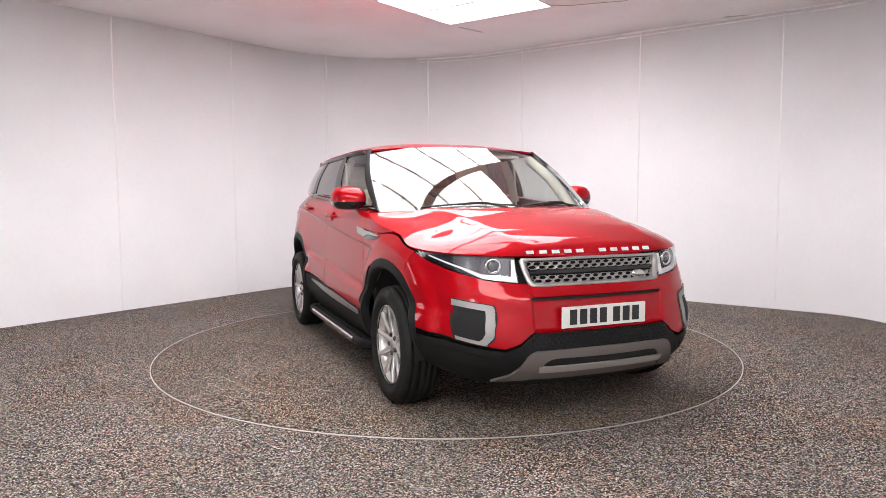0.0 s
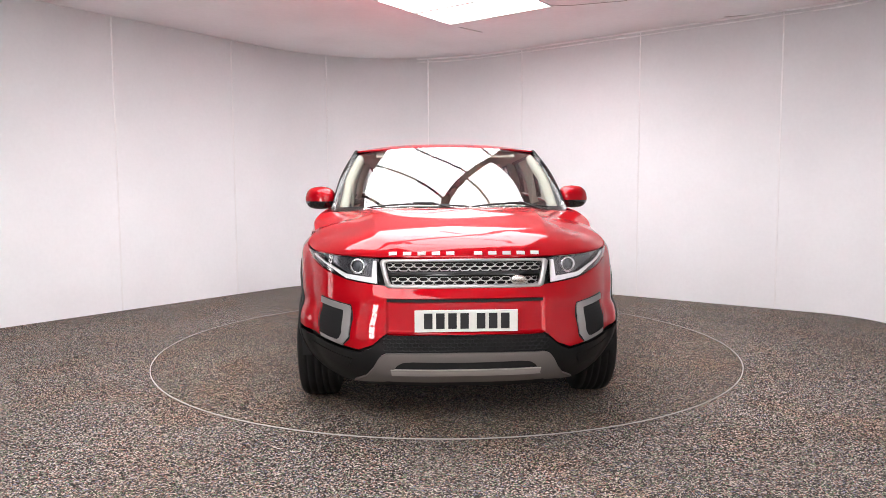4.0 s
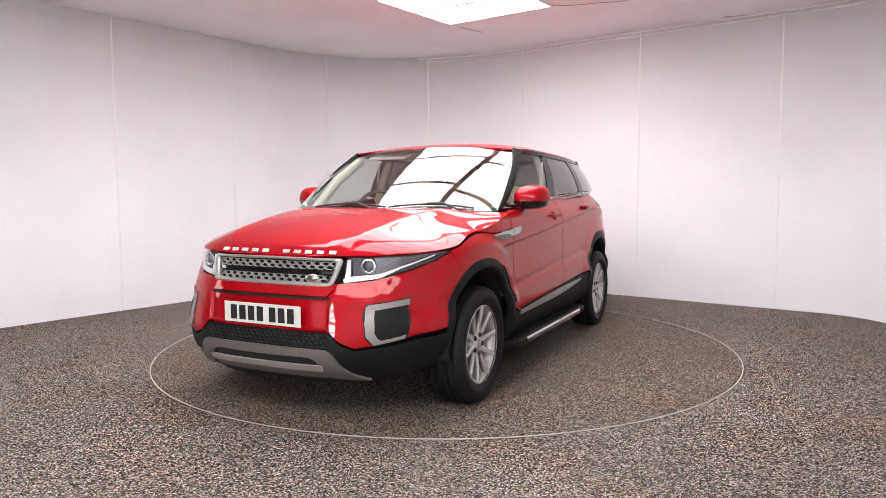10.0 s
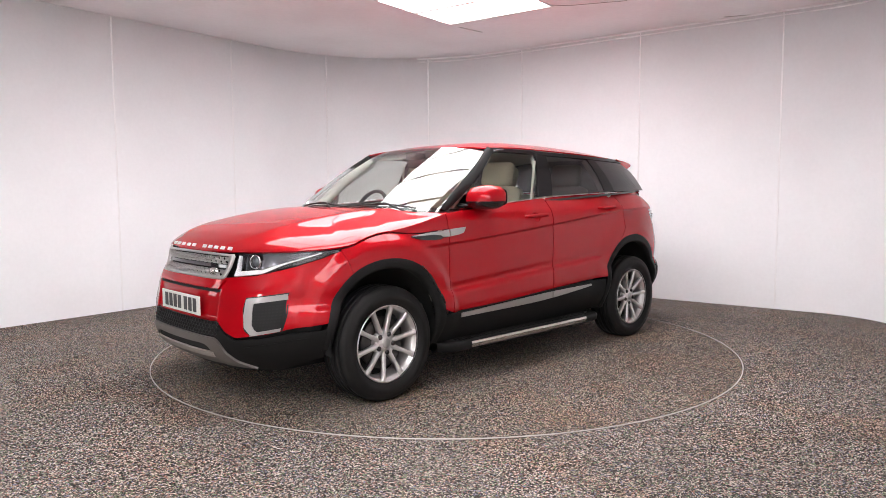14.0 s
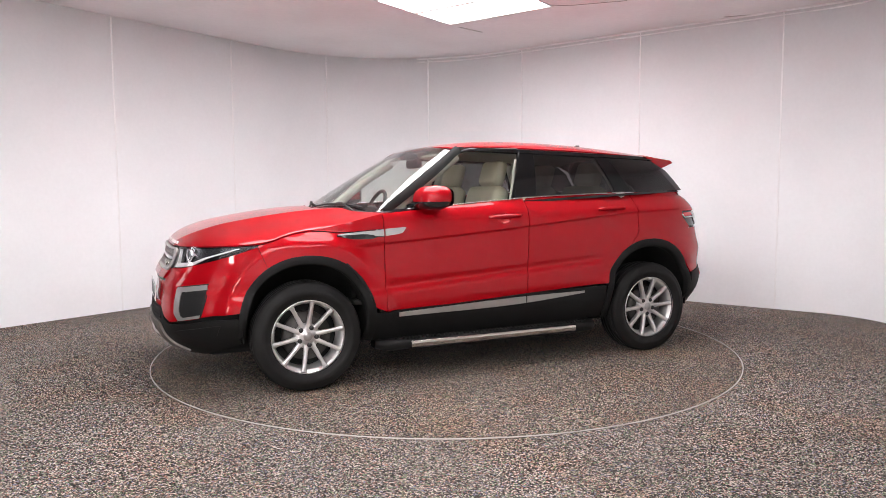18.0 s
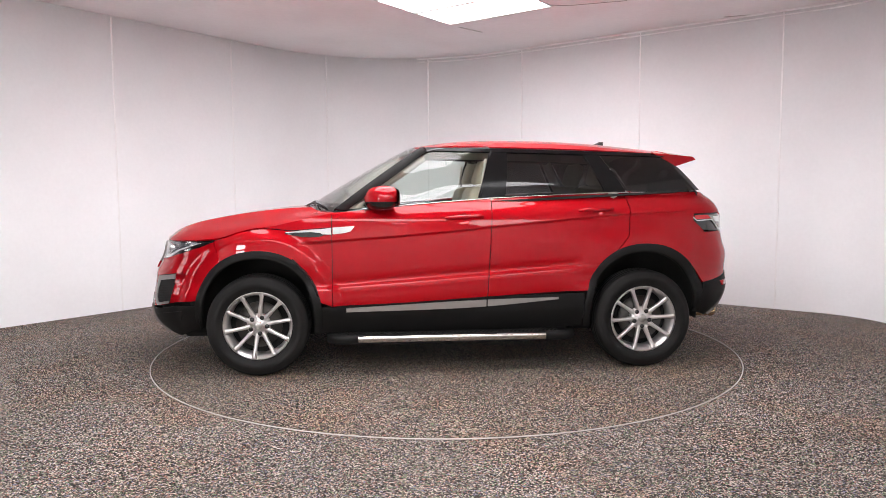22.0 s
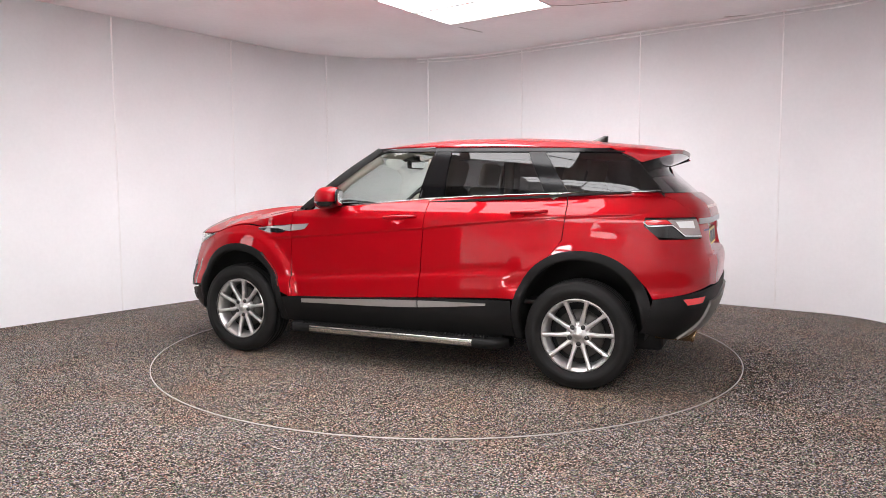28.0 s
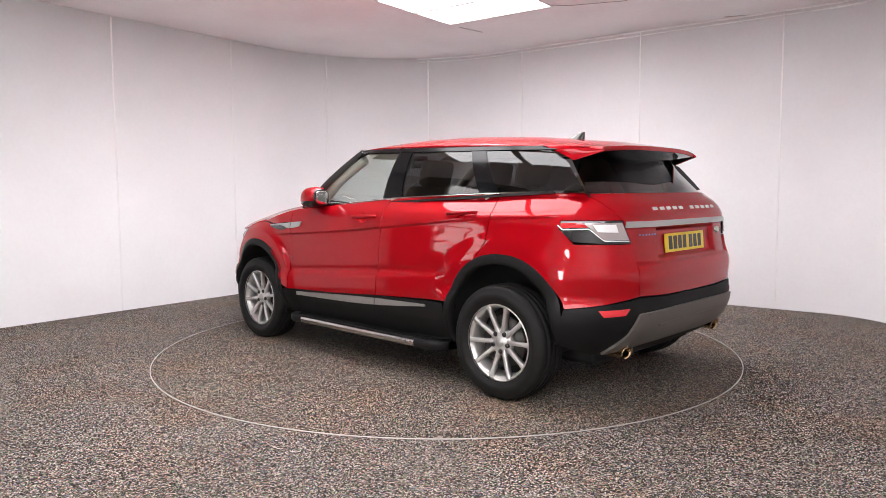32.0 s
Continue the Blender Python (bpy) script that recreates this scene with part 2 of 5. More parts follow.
def room():
    n = len(OUTLINE)
    cen = Vector((0, -1.5))

    def off(p, d):
        v = (Vector(p) - cen).normalized()
        return p[0] + v.x * d, p[1] + v.y * d
    bm = bmesh.new()
    inner = [[(x, y, z) for x, y in OUTLINE] for z in (-0.05, CEIL + 0.02)]
    outer = [[(*off(p, 0.15), z) for p in OUTLINE] for z in (CEIL + 0.02, -0.05)]
    grid(inner + outer, bm, close=True)
    w = part("wall_round", bm, WALL)
    tagged(w, "smooth white panelled studio wall with rounded corners", "wall", kind="structure")
    # Unseen slabs before the wall, toned for fill and the car's reflections.
    for name, x, y, sx, sy, mat, label in (
            ("wall_back", 0.05, -7.12, 6.5, 0.06, GREY_WALL, "plain light grey wall behind the camera"),
            ("wall_side", 3.88, -3.6, 0.06, 5.2, PALE_WALL, "pale grey wall beside the camera"),
            ("wall_side", -4.84, -3.1, 0.06, 4.8, DARK_WALL, "dark unseen wall beside the camera, set to darken door reflections")):
        b = part(name, box(x, y, CEIL / 2, sx, sy, CEIL - 0.02), mat, smooth=False)
        tagged(b, label, "wall", kind="structure")
    bm = bmesh.new()
    lo = [bm.verts.new((*off(p, 0.2), CEIL)) for p in OUTLINE]
    hi = [bm.verts.new((*off(p, 0.2), CEIL + 0.1)) for p in OUTLINE]
    bm.faces.new(lo[::-1]), bm.faces.new(hi)
    for i in range(n):
        bm.faces.new((lo[i], lo[(i + 1) % n], hi[(i + 1) % n], hi[i]))
    c = part("ceiling", bm, CEILING, smooth=False)
    tagged(c, "flat white boarded ceiling with recessed light panels", "ceiling", kind="structure")
    bm = bmesh.new()
    vs = [bm.verts.new((*off(p, 0.2), 0)) for p in OUTLINE]
    f0 = bm.faces.new(vs)
    if f0.normal.z < 0:
        f0.normal_flip()
    low = bmesh.ops.extrude_face_region(bm, geom=[f0])
    for v in low["geom"]:
        if isinstance(v, bmesh.types.BMVert):
            v.co.z = -0.08
    bmesh.ops.recalc_face_normals(bm, faces=bm.faces[:])
    f = part("floor", bm, FLOOR, smooth=False)
    tagged(f, "grey speckled bonded granule floor", "floor", kind="structure")
    # joint strips on the panels of the wall
    for x, y, face in ((-3.43, 1.69, 53.4), (-2.58, 2.89, 53.4), (-1.68, 4.03, 53.4), (-0.21, 4.21, 150), (0.99, 3.47, 142.8), (2.24, 2.52, 142.8), (3.44, 1.61, 142.8)):
        a = radians(face)
        nx, ny = (math.sin(a), -math.cos(a)) if face < 90 else (-math.sin(a), math.cos(a))
        s = part("joint_strip", box(0, 0, CEIL / 2, 0.016, 0.008, CEIL - 0.01, 0.002), STRIP, w, smooth=False)
        s.matrix_basis = pose(x, y, 0, 0, 0, face)
    return w


def snap_strips(wall):
    """Moves each joint strip onto the wall's face."""
    for s in wall.children:
        p = Vector(s.matrix_basis.translation[:2])
        best = None
        for i in range(len(OUTLINE)):
            a, b = Vector(OUTLINE[i]), Vector(OUTLINE[(i + 1) % len(OUTLINE)])
            d = b - a
            t = max(0, min(1, (p - a).dot(d) / d.length_squared))
            q = a + d * t
            if best is None or (q - p).length < best[0]:
                best = ((q - p).length, q, math.degrees(math.atan2(d.y, d.x)))
        s.matrix_basis = pose(best[1].x, best[1].y, 0, 0, 0, best[2])


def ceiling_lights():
    """Recessed 1.2 x 0.6 m light panels in rows that run with the walls, and added rows for fill."""
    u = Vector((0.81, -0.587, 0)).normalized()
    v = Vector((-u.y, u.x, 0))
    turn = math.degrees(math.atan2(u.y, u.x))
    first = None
    # The last four rows, unseen above the camera, are added to brighten the nose.
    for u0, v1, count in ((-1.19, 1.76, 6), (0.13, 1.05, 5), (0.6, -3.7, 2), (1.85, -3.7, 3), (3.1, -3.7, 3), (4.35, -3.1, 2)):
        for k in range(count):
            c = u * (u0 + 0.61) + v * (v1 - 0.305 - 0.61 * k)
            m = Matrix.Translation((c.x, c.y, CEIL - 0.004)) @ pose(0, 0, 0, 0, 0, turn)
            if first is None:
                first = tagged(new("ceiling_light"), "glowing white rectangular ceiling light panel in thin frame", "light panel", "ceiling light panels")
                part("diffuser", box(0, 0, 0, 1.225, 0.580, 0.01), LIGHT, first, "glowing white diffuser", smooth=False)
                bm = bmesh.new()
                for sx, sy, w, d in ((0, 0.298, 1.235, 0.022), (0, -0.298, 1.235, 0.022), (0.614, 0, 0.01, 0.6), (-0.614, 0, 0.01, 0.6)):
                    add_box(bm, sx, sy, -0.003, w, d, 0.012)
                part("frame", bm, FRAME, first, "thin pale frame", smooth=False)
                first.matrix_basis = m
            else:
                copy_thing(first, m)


def wall_lights():
    """Upright banks of three lit bands on the walls beside and behind the camera, which the doors mirror."""
    for x, y, z, turn, mat in ((-4.66, -1.5, 1.55, 62, SOFT_BANK), (-3.80, -6.98, 1.15, 162, BANK)):
        w = tagged(new("wall_light"), "upright white wall light with three glowing bands", "wall light", "wall lights")
        part("housing", box(0, 0, 0, 0.66, 0.06, 1.66, 0.01), STRIP, w, "white housing", smooth=False)
        for h in (0.54, 0.0, -0.54):
            part("diffuser", box(0, -0.034, h, 0.58, 0.012, 0.44), mat, w, "glowing white diffuser", smooth=False)
        w.matrix_basis = pose(x, y, z, 0, 0, turn)


def ceiling_details():
    """A double trim strip where the wall meets the ceiling, and the seams between ceiling boards."""
    n = len(OUTLINE)
    for lo, hi, off in ((CEIL - 0.022, CEIL - 0.002, 0.012), (CEIL - 0.060, CEIL - 0.048, 0.006)):
        pts = [Vector(p) for p in OUTLINE if p[1] > 0.9 and p[0] > -0.4]
        rows = []
        cen = Vector((0, -1.5))
        for z, d in ((lo, 0.0), (lo, off), (hi, off), (hi, 0.0)):
            rows.append([(*(p + (cen - p).normalized() * d), z) for p in pts])
        bm = grid(rows)
        bmesh.ops.recalc_face_normals(bm, faces=bm.faces[:])
        tagged(part("trim", bm, STRIP, None, smooth=False), "white trim strip under the ceiling", "trim", kind="structure")
    for line in (((0.159, 2.277), (0.429, 2.534)), ((0.93, 1.352), (1.214, 1.40), (1.753, 1.228)), ((2.945, 1.891), (3.444, 1.716))):
        bm = bmesh.new()
        for a, b in zip(line, line[1:]):
            d = Vector(b) - Vector(a)
            add_box(bm, (a[0] + b[0]) / 2, (a[1] + b[1]) / 2, CEIL - 0.001, d.length, 0.012, 0.006, 0, Matrix.Rotation(math.atan2(d.y, d.x), 3, "Z"))
        tagged(part("trim", bm, EDGE, None, smooth=False), "thin grey seam strip on the ceiling", "trim", kind="structure")


wall = room()
snap_strips(wall)
ceiling_details()
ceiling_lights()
wall_lights()


# ---------------------------------------------------------------- the turntable
def turntable():
    t = tagged(new("turntable"), "round flush turntable of speckled granules with thin pale metal edge", "turntable")
    bm = bmesh.new()
    bmesh.ops.create_circle(bm, cap_ends=True, segments=128, radius=2.238)
    top = bmesh.ops.extrude_face_region(bm, geom=bm.faces[:])
    for v in top["geom"]:
        if isinstance(v, bmesh.types.BMVert):
            v.co.z = 0.002
    bmesh.ops.recalc_face_normals(bm, faces=bm.faces[:])
    part("disc", bm, FLOOR_DISC, t, smooth=False)
    part("edge_ring", lathe([(2.2405, 0.0005), (2.2405, 0.004), (2.242, 0.005), (2.2455, 0.005), (2.247, 0.004), (2.247, 0.0005)], 160, "z"), EDGE, t, "thin pale metal edge")
    return t


TABLE = turntable()

# ---------------------------------------------------------------- the car's form
# x forwards, y to its left, z up, in metres from the ground midway between the axles
W_OF = spl((0.18, 0.80), (0.30, 0.868), (0.42, 0.924), (0.50, 0.946), (0.555, 0.948), (0.60, 0.938), (0.635, 0.920), (0.67, 0.914), (0.70, 0.9175), (0.76, 0.9215), (0.82, 0.9212), (0.88, 0.919), (0.94, 0.9152), (1.0, 0.909), (1.04, 0.9035), (1.07, 0.8975), (1.09, 0.891), (1.12, 0.876), (1.14, 0.861), (1.18, 0.825), (1.22, 0.79))
F_OF = spl((0.18, 1.96), (0.27, 2.10), (0.34, 2.165), (0.42, 2.19), (0.50, 2.185), (0.60, 2.17), (0.70, 2.155), (0.76, 2.125), (0.82, 2.095), (0.88, 2.08), (0.94, 2.06), (1.0, 2.0), (1.2, 1.6))
R_OF = spl((0.25, -1.84), (0.33, -1.95), (0.42, -2.04), (0.52, -2.09), (0.62, -2.105), (0.70, -2.108), (0.80, -2.112), (0.88, -2.085), (0.97, -2.068), (1.06, -2.064), (1.12, -2.056), (1.18, -2.022), (1.24, -1.945))
XF, XR, NF, NR = 0.9, -0.9, 3.2, 4.6
W_DOOR = spl((0.18, 0.80), (0.30, 0.868), (0.42, 0.924), (0.50, 0.938), (0.58, 0.9375), (0.620, 0.935), (0.634, 0.931), (0.652, 0.9215), (0.662, 0.9192), (0.70, 0.9212), (0.76, 0.9208), (0.82, 0.9195), (0.88, 0.917), (0.94, 0.913), (1.0, 0.9075), (1.04, 0.9025), (1.07, 0.8975), (1.09, 0.891), (1.12, 0.876), (1.14, 0.861), (1.18, 0.825), (1.22, 0.79))
CREASE = spl((-1.7, 1.108), (-1.18, 1.086), (-0.33, 1.012), (0.32, 0.957), (1.08, 0.906))


ARCH_F, ARCH_R = (1.322, 0.41, 0.425, 0.452), (-1.343, 0.42, 0.436, 0.462)      # centre and half axes


def width(x, z):
    w = W_OF(z)
    # the doors' lower ledge climbs towards the rear
    f = max(0.0, min(1.0, (1.05 - x) / 0.22, (x + 0.95) / 0.15))
    f = f * f * (3 - 2 * f)
    if f > 0:
        rise = (0.635 + (0.81 - x) * 0.0686 - 0.66) * max(0.0, min(1.0, (z - 0.44) / 0.12, (1.0 - z) / 0.15))
        w += f * (W_DOOR(z - rise) - w)
    # the wing's upper edge rolls inwards over the wheel
    if 1.02 < x < 1.66 and z > 0.90:
        fade = max(0.0, min(1.0, (x - 1.02) / 0.28, (1.66 - x) / 0.28))
        fade = fade * fade * (3 - 2 * fade)
        w -= 0.034 * fade * min(1.0, (z - 0.90) / 0.11) ** 2
    k = max(0.0, min(1.0, (1.0 - z) / 0.25))
    w += 0.008 * k * (math.exp(-((x - 1.58) / 0.45) ** 2) + math.exp(-((x + 1.33) / 0.42) ** 2))
    # swollen lips round the wheel arches
    for (cx, cz, rx, rz), amount, r0, r1 in ((ARCH_F, 0.026, 1.17, 1.36), (ARCH_R, 0.012, 1.08, 1.42)):
        if abs(x - cx) < rx * 1.5:
            r = math.hypot((x - cx) / rx, max(0, z - cz) / rz)
            t = max(0.0, min(1.0, (r1 - r) / (r1 - r0)))
            w += amount * t * t * (3 - 2 * t) * max(0, min(1, (z - 0.25) / 0.2))
    if -1.72 < x < 1.1:
        d = z - CREASE(x)
        fade = min(1, (1.1 - x) / 0.15, (x + 1.72) / 0.1)
        w += fade * 0.011 * (1 / (1 + math.exp(-max(-30, min(30, d / 0.0022)))) * math.exp(-max(0, d) / 0.11))
    return w


def skin(q, z):
    """The body's left flank: q 0 to 1 round the nose, 1 to 2 along the side, 2 to 3 round the tail."""
    if q < 1:
        a = max(q, 0) * math.pi / 2
        x = XF + (F_OF(z) - XF) * math.cos(a) ** (2 / NF) if q < 1 else XF
        y = math.sin(a) ** (2 / NF)
    elif q > 2:
        a = (3 - min(q, 3)) * math.pi / 2
        x = XR + (R_OF(z) - XR) * math.cos(a) ** (2 / NR)
        y = math.sin(a) ** (2 / NR)
    else:
        x, y = XF + (q - 1) * (XR - XF), 1.0
    return Vector((x, y * width(x, z), z))


def qx(x, z):
    if x > XF:
        return 2 / math.pi * math.acos(min(1, (x - XF) / (F_OF(z) - XF)) ** (NF / 2))
    if x < XR:
        return 3 - 2 / math.pi * math.acos(min(1, (x - XR) / (R_OF(z) - XR)) ** (NR / 2))
    return 1 + (x - XF) / (XR - XF)


def qf(y, z):
    return 2 / math.pi * math.asin(min(1, y / W_OF(z)) ** (NF / 2))


def qr(y, z):
    return 3 - 2 / math.pi * math.asin(min(1, y / W_OF(z)) ** (NR / 2))


def at(k, v, z):
    return ({"x": qx, "f": qf, "r": qr}[k](v, z), z)


def resample(pts, n):
    p = np.array(pts, float)
    if len(p) > 2:
        d = np.hypot(*(np.diff(p, axis=0) / np.array([0.6, 1.0])).T) if p.shape[1] == 2 else np.linalg.norm(np.diff(p, axis=0), axis=1)
    else:
        d = np.ones(1)
    s = np.concatenate([[0], np.cumsum(d)])
    t = np.linspace(0, s[-1], n)
    return np.stack([np.interp(t, s, p[:, i]) for i in range(p.shape[1])], 1)


def coons(bottom, top, left, right, nu, nv):
    """A patch of the plane between four edges; bottom and top run from left to right, left and right from bottom to top."""
    b, t, l, r = resample(bottom, nu), resample(top, nu), resample(left, nv), resample(right, nv)
    u, v = np.linspace(0, 1, nu)[None, :, None], np.linspace(0, 1, nv)[:, None, None]
    return ((1 - v) * b[None] + v * t[None] + (1 - u) * l[:, None] + u * r[:, None]
            - ((1 - u) * (1 - v) * b[0] + u * (1 - v) * b[-1] + (1 - u) * v * t[0] + u * v * t[-1]))


def normal_of(f, q, z, e=0.004):
    n = (f(q + e, z) - f(q - e, z)).cross(f(q, z + e) - f(q, z - e))
    return n.normalized() if n.length > 1e-12 else Vector((0, 1, 0))


def sheet(bottom, top, left, right, nu=40, nv=30, lift=0.0, f=skin, sides=(1,), bm=None, weld=False):
    """The patch laid on the skin (f), raised by lift, on the left (1), the right (-1) or both."""
    bm = bm or bmesh.new()
    uv = coons(bottom, top, left, right, nu, nv)
    pts = [[f(*p) + (normal_of(f, *p) * lift if lift else Vector()) for p in row] for row in uv]
    for s in sides:
        rows = [[Vector((p.x, p.y * s, p.z)) for p in (row if s > 0 else row[::-1])] for row in pts]
        grid(rows, bm)
    if weld:
        bmesh.ops.remove_doubles(bm, verts=bm.verts[:], dist=0.0004)
    return bm


def arc(cx, cz, rx, rz, a0, a1, n=14, p=2.15):
    out = []
    for i in range(n):
        a = radians(a0 + (a1 - a0) * i / (n - 1))
        c, s = math.cos(a), math.sin(a)
        out.append(("x", cx + rx * math.copysign(abs(c) ** (2 / p), c), cz + rz * math.copysign(abs(s) ** (2 / p), s)))
    return out


P = lambda pts: [at(*p) for p in pts]
ROOF_C = spl((-1.86, 1.520), (-1.62, 1.562), (-1.49, 1.578), (-1.19, 1.612), (-0.85, 1.636), (-0.5, 1.646), (-0.2, 1.642), (0.056, 1.620), (0.20, 1.596), (0.30, 1.572))
ROOF_W = spl((-1.86, 0.585), (-1.60, 0.650), (-1.2, 0.695), (-0.6, 0.712), (0.0, 0.697), (0.25, 0.665))
ROOF_E = spl((-1.86, 1.500), (-1.50, 1.520), (-1.03, 1.545), (-0.34, 1.566), (0.0, 1.572), (0.22, 1.562))
BON_C = spl((0.8, 1.155), (1.0, 1.152), (1.155, 1.146), (1.41, 1.120), (1.63, 1.086), (1.85, 1.038), (1.97, 0.992), (2.03, 0.955), (2.062, 0.920))
BON_S = spl((0.79, 1.114), (0.83, 1.110), (0.90, 1.097), (1.0, 1.074), (1.12, 1.046), (1.25, 1.018), (1.36, 0.998), (1.48, 0.966), (1.62, 0.944), (1.85, 0.928), (2.062, 0.918))
BON_L = spl((0.79, 1.020), (0.95, 1.010), (1.07, 1.002), (1.14, 1.004), (1.22, 1.012), (1.30, 1.013), (1.38, 1.004), (1.46, 0.985), (1.54, 0.957), (1.62, 0.938), (1.85, 0.928), (2.062, 0.918))
BON_E = lambda x: 0.5 * (BON_S(x) + BON_L(x) + math.sqrt((BON_S(x) - BON_L(x)) ** 2 + (0.012 * max(0.0, min(1.0, (1.60 - x) / 0.25))) ** 2))


def BON_FALL(k):
    """How far the bonnet has fallen between its crest (k 0) and its edge (k 1)."""
    k = max(0.0, k)
    return 0.74 * (1 - math.exp(-1.5 * k)) / (1 - math.exp(-1.5)) + 0.26 * k ** 5


def bonnet_at(x, t):
    """The bonnet's top at x, t from 0 at its middle to 1 at its edge."""
    ze = BON_E(x)
    yb = skin(qx(x, ze), ze).y if x < F_OF(ze) else 0.0
    zc = max(BON_C(x), ze)
    y = t * yb
    yc = 0.535 - 0.045 * (x - 1.05 + math.sqrt((x - 1.05) ** 2 + 0.01))
    yc = 0.5 * (yc + 0.66 * yb - math.sqrt((yc - 0.66 * yb) ** 2 + 0.02 ** 2))
    a = abs(y)
    crown = 0.006 * min(1, (zc - ze) / 0.08)
    k = (a - yc) / max(yb - yc, 1e-6)
    w = 0.035
    soft = w * math.log1p(math.exp(max(-30, min(30, k / w))))
    soft /= w * math.log1p(math.exp(min(30, 1 / w)))
    # behind the nose a crest, a trough beside it, and a flat shoulder before the side
    g = max(0.0, min(1.0, (1.95 - x) / 0.6))
    g = g * g * (3 - 2 * g)
    fall = (1 - g) * (0.74 * soft + 0.26 * max(0, k) ** 4.5) + g * BON_FALL(k)
    z = zc - crown * min(1, a / max(yc, 1e-4)) ** 2 - (zc - crown - ze) * fall
    return Vector((x, y, z))


def roof_at(x, t):
    y = t * ROOF_W(x)
    zc, ze = ROOF_C(x), ROOF_E(x)
    return Vector((x, y, zc - (zc - ze) * abs(t) ** 2.8))


BELT = spl((-1.84, 1.245), (-1.2, 1.235), (-0.26, 1.20), (0.33, 1.158), (0.83, 1.118))


def house(x, z):
    """The glasshouse's left flank."""
    top = ROOF_E(x)
    b = BELT(x)
    k = (z - b) / (top - b)
    y0 = 0.815 - 0.075 * max(0, (-1.0 - x) / 0.85) ** 2 - 0.045 * max(0, (x - 0.35) / 0.5) ** 1.5
    y1 = ROOF_W(x) - 0.004
    return Vector((x, y0 + (y1 - y0) * k + 0.024 * math.sin(math.pi * max(0, min(1, k))), z))


def hsheet(bottom, top, left, right, nu=24, nv=16, lift=0.0, side=1, bm=None):
    bm = bm or bmesh.new()
    uv = coons(bottom, top, left, right, nu, nv)
    rows = []
    for row in uv:
        r = []
        for p in row:
            v = house(*p)
            n = -(house(p[0] + 0.004, p[1]) - house(p[0] - 0.004, p[1])).cross(house(p[0], p[1] + 0.004) - house(p[0], p[1] - 0.004)).normalized()
            v = v + n * lift
            r.append(Vector((v.x, v.y * side, v.z)))
        rows.append(r if side > 0 else r[::-1])
    return grid(rows, bm)


def screen_at(u, v):
    """The windscreen: u from -1 to 1 across, v from 0 at its foot to 1 at its top."""
    w = 0.798 - 0.128 * v + 0.016 * math.sin(math.pi * v)
    xc = 1.085 - 0.80 * v - 0.035 * math.sin(math.pi * v)
    x = xc - (0.275 - 0.185 * v) * abs(u) ** 2.0
    z = 1.135 + 0.452 * v + 0.035 * math.sin(math.pi * v) - (0.012 + 0.022 * v) * abs(u) ** 2.5
    return Vector((x, u * w, z))


def rear_at(u, v):
    """The rear window, from its foot (v 0) to under the spoiler (v 1)."""
    w = 0.715 - 0.115 * v
    x = -1.935 + 0.32 * v + (0.135 - 0.09 * v) * abs(u) ** 3
    return Vector((x, u * w, 1.240 + 0.285 * v))


CAR = tagged(new("car"), "glossy red five-door sport utility car on a turntable", "car")


def bumper_skin(q, z):
    """The front bumper, set back between its brow and the lower grille."""
    p = skin(q, z)
    k = max(0.0, min(1.0, (0.405 - p.y) / 0.012)) * max(0.0, min(1.0, (0.712 - z) / 0.008)) * max(0.0, min(1.0, (z - 0.54) / 0.01))
    return Vector((p.x - 0.016 * k, p.y, p.z))


def gate_skin(q, z):
    """The tailgate: set back above its lower panel, and once more round the plate."""
    p = skin(q, z)
    up = max(0.0, min(1.0, (z - 0.842) / 0.014, (1.062 - z) / 0.02))
    box_y = max(0.0, min(1.0, (0.385 - p.y) / 0.02)) * max(0.0, min(1.0, (z - 0.866) / 0.016, (1.044 - z) / 0.02))
    return Vector((p.x + 0.014 * up + 0.026 * box_y, p.y, p.z))


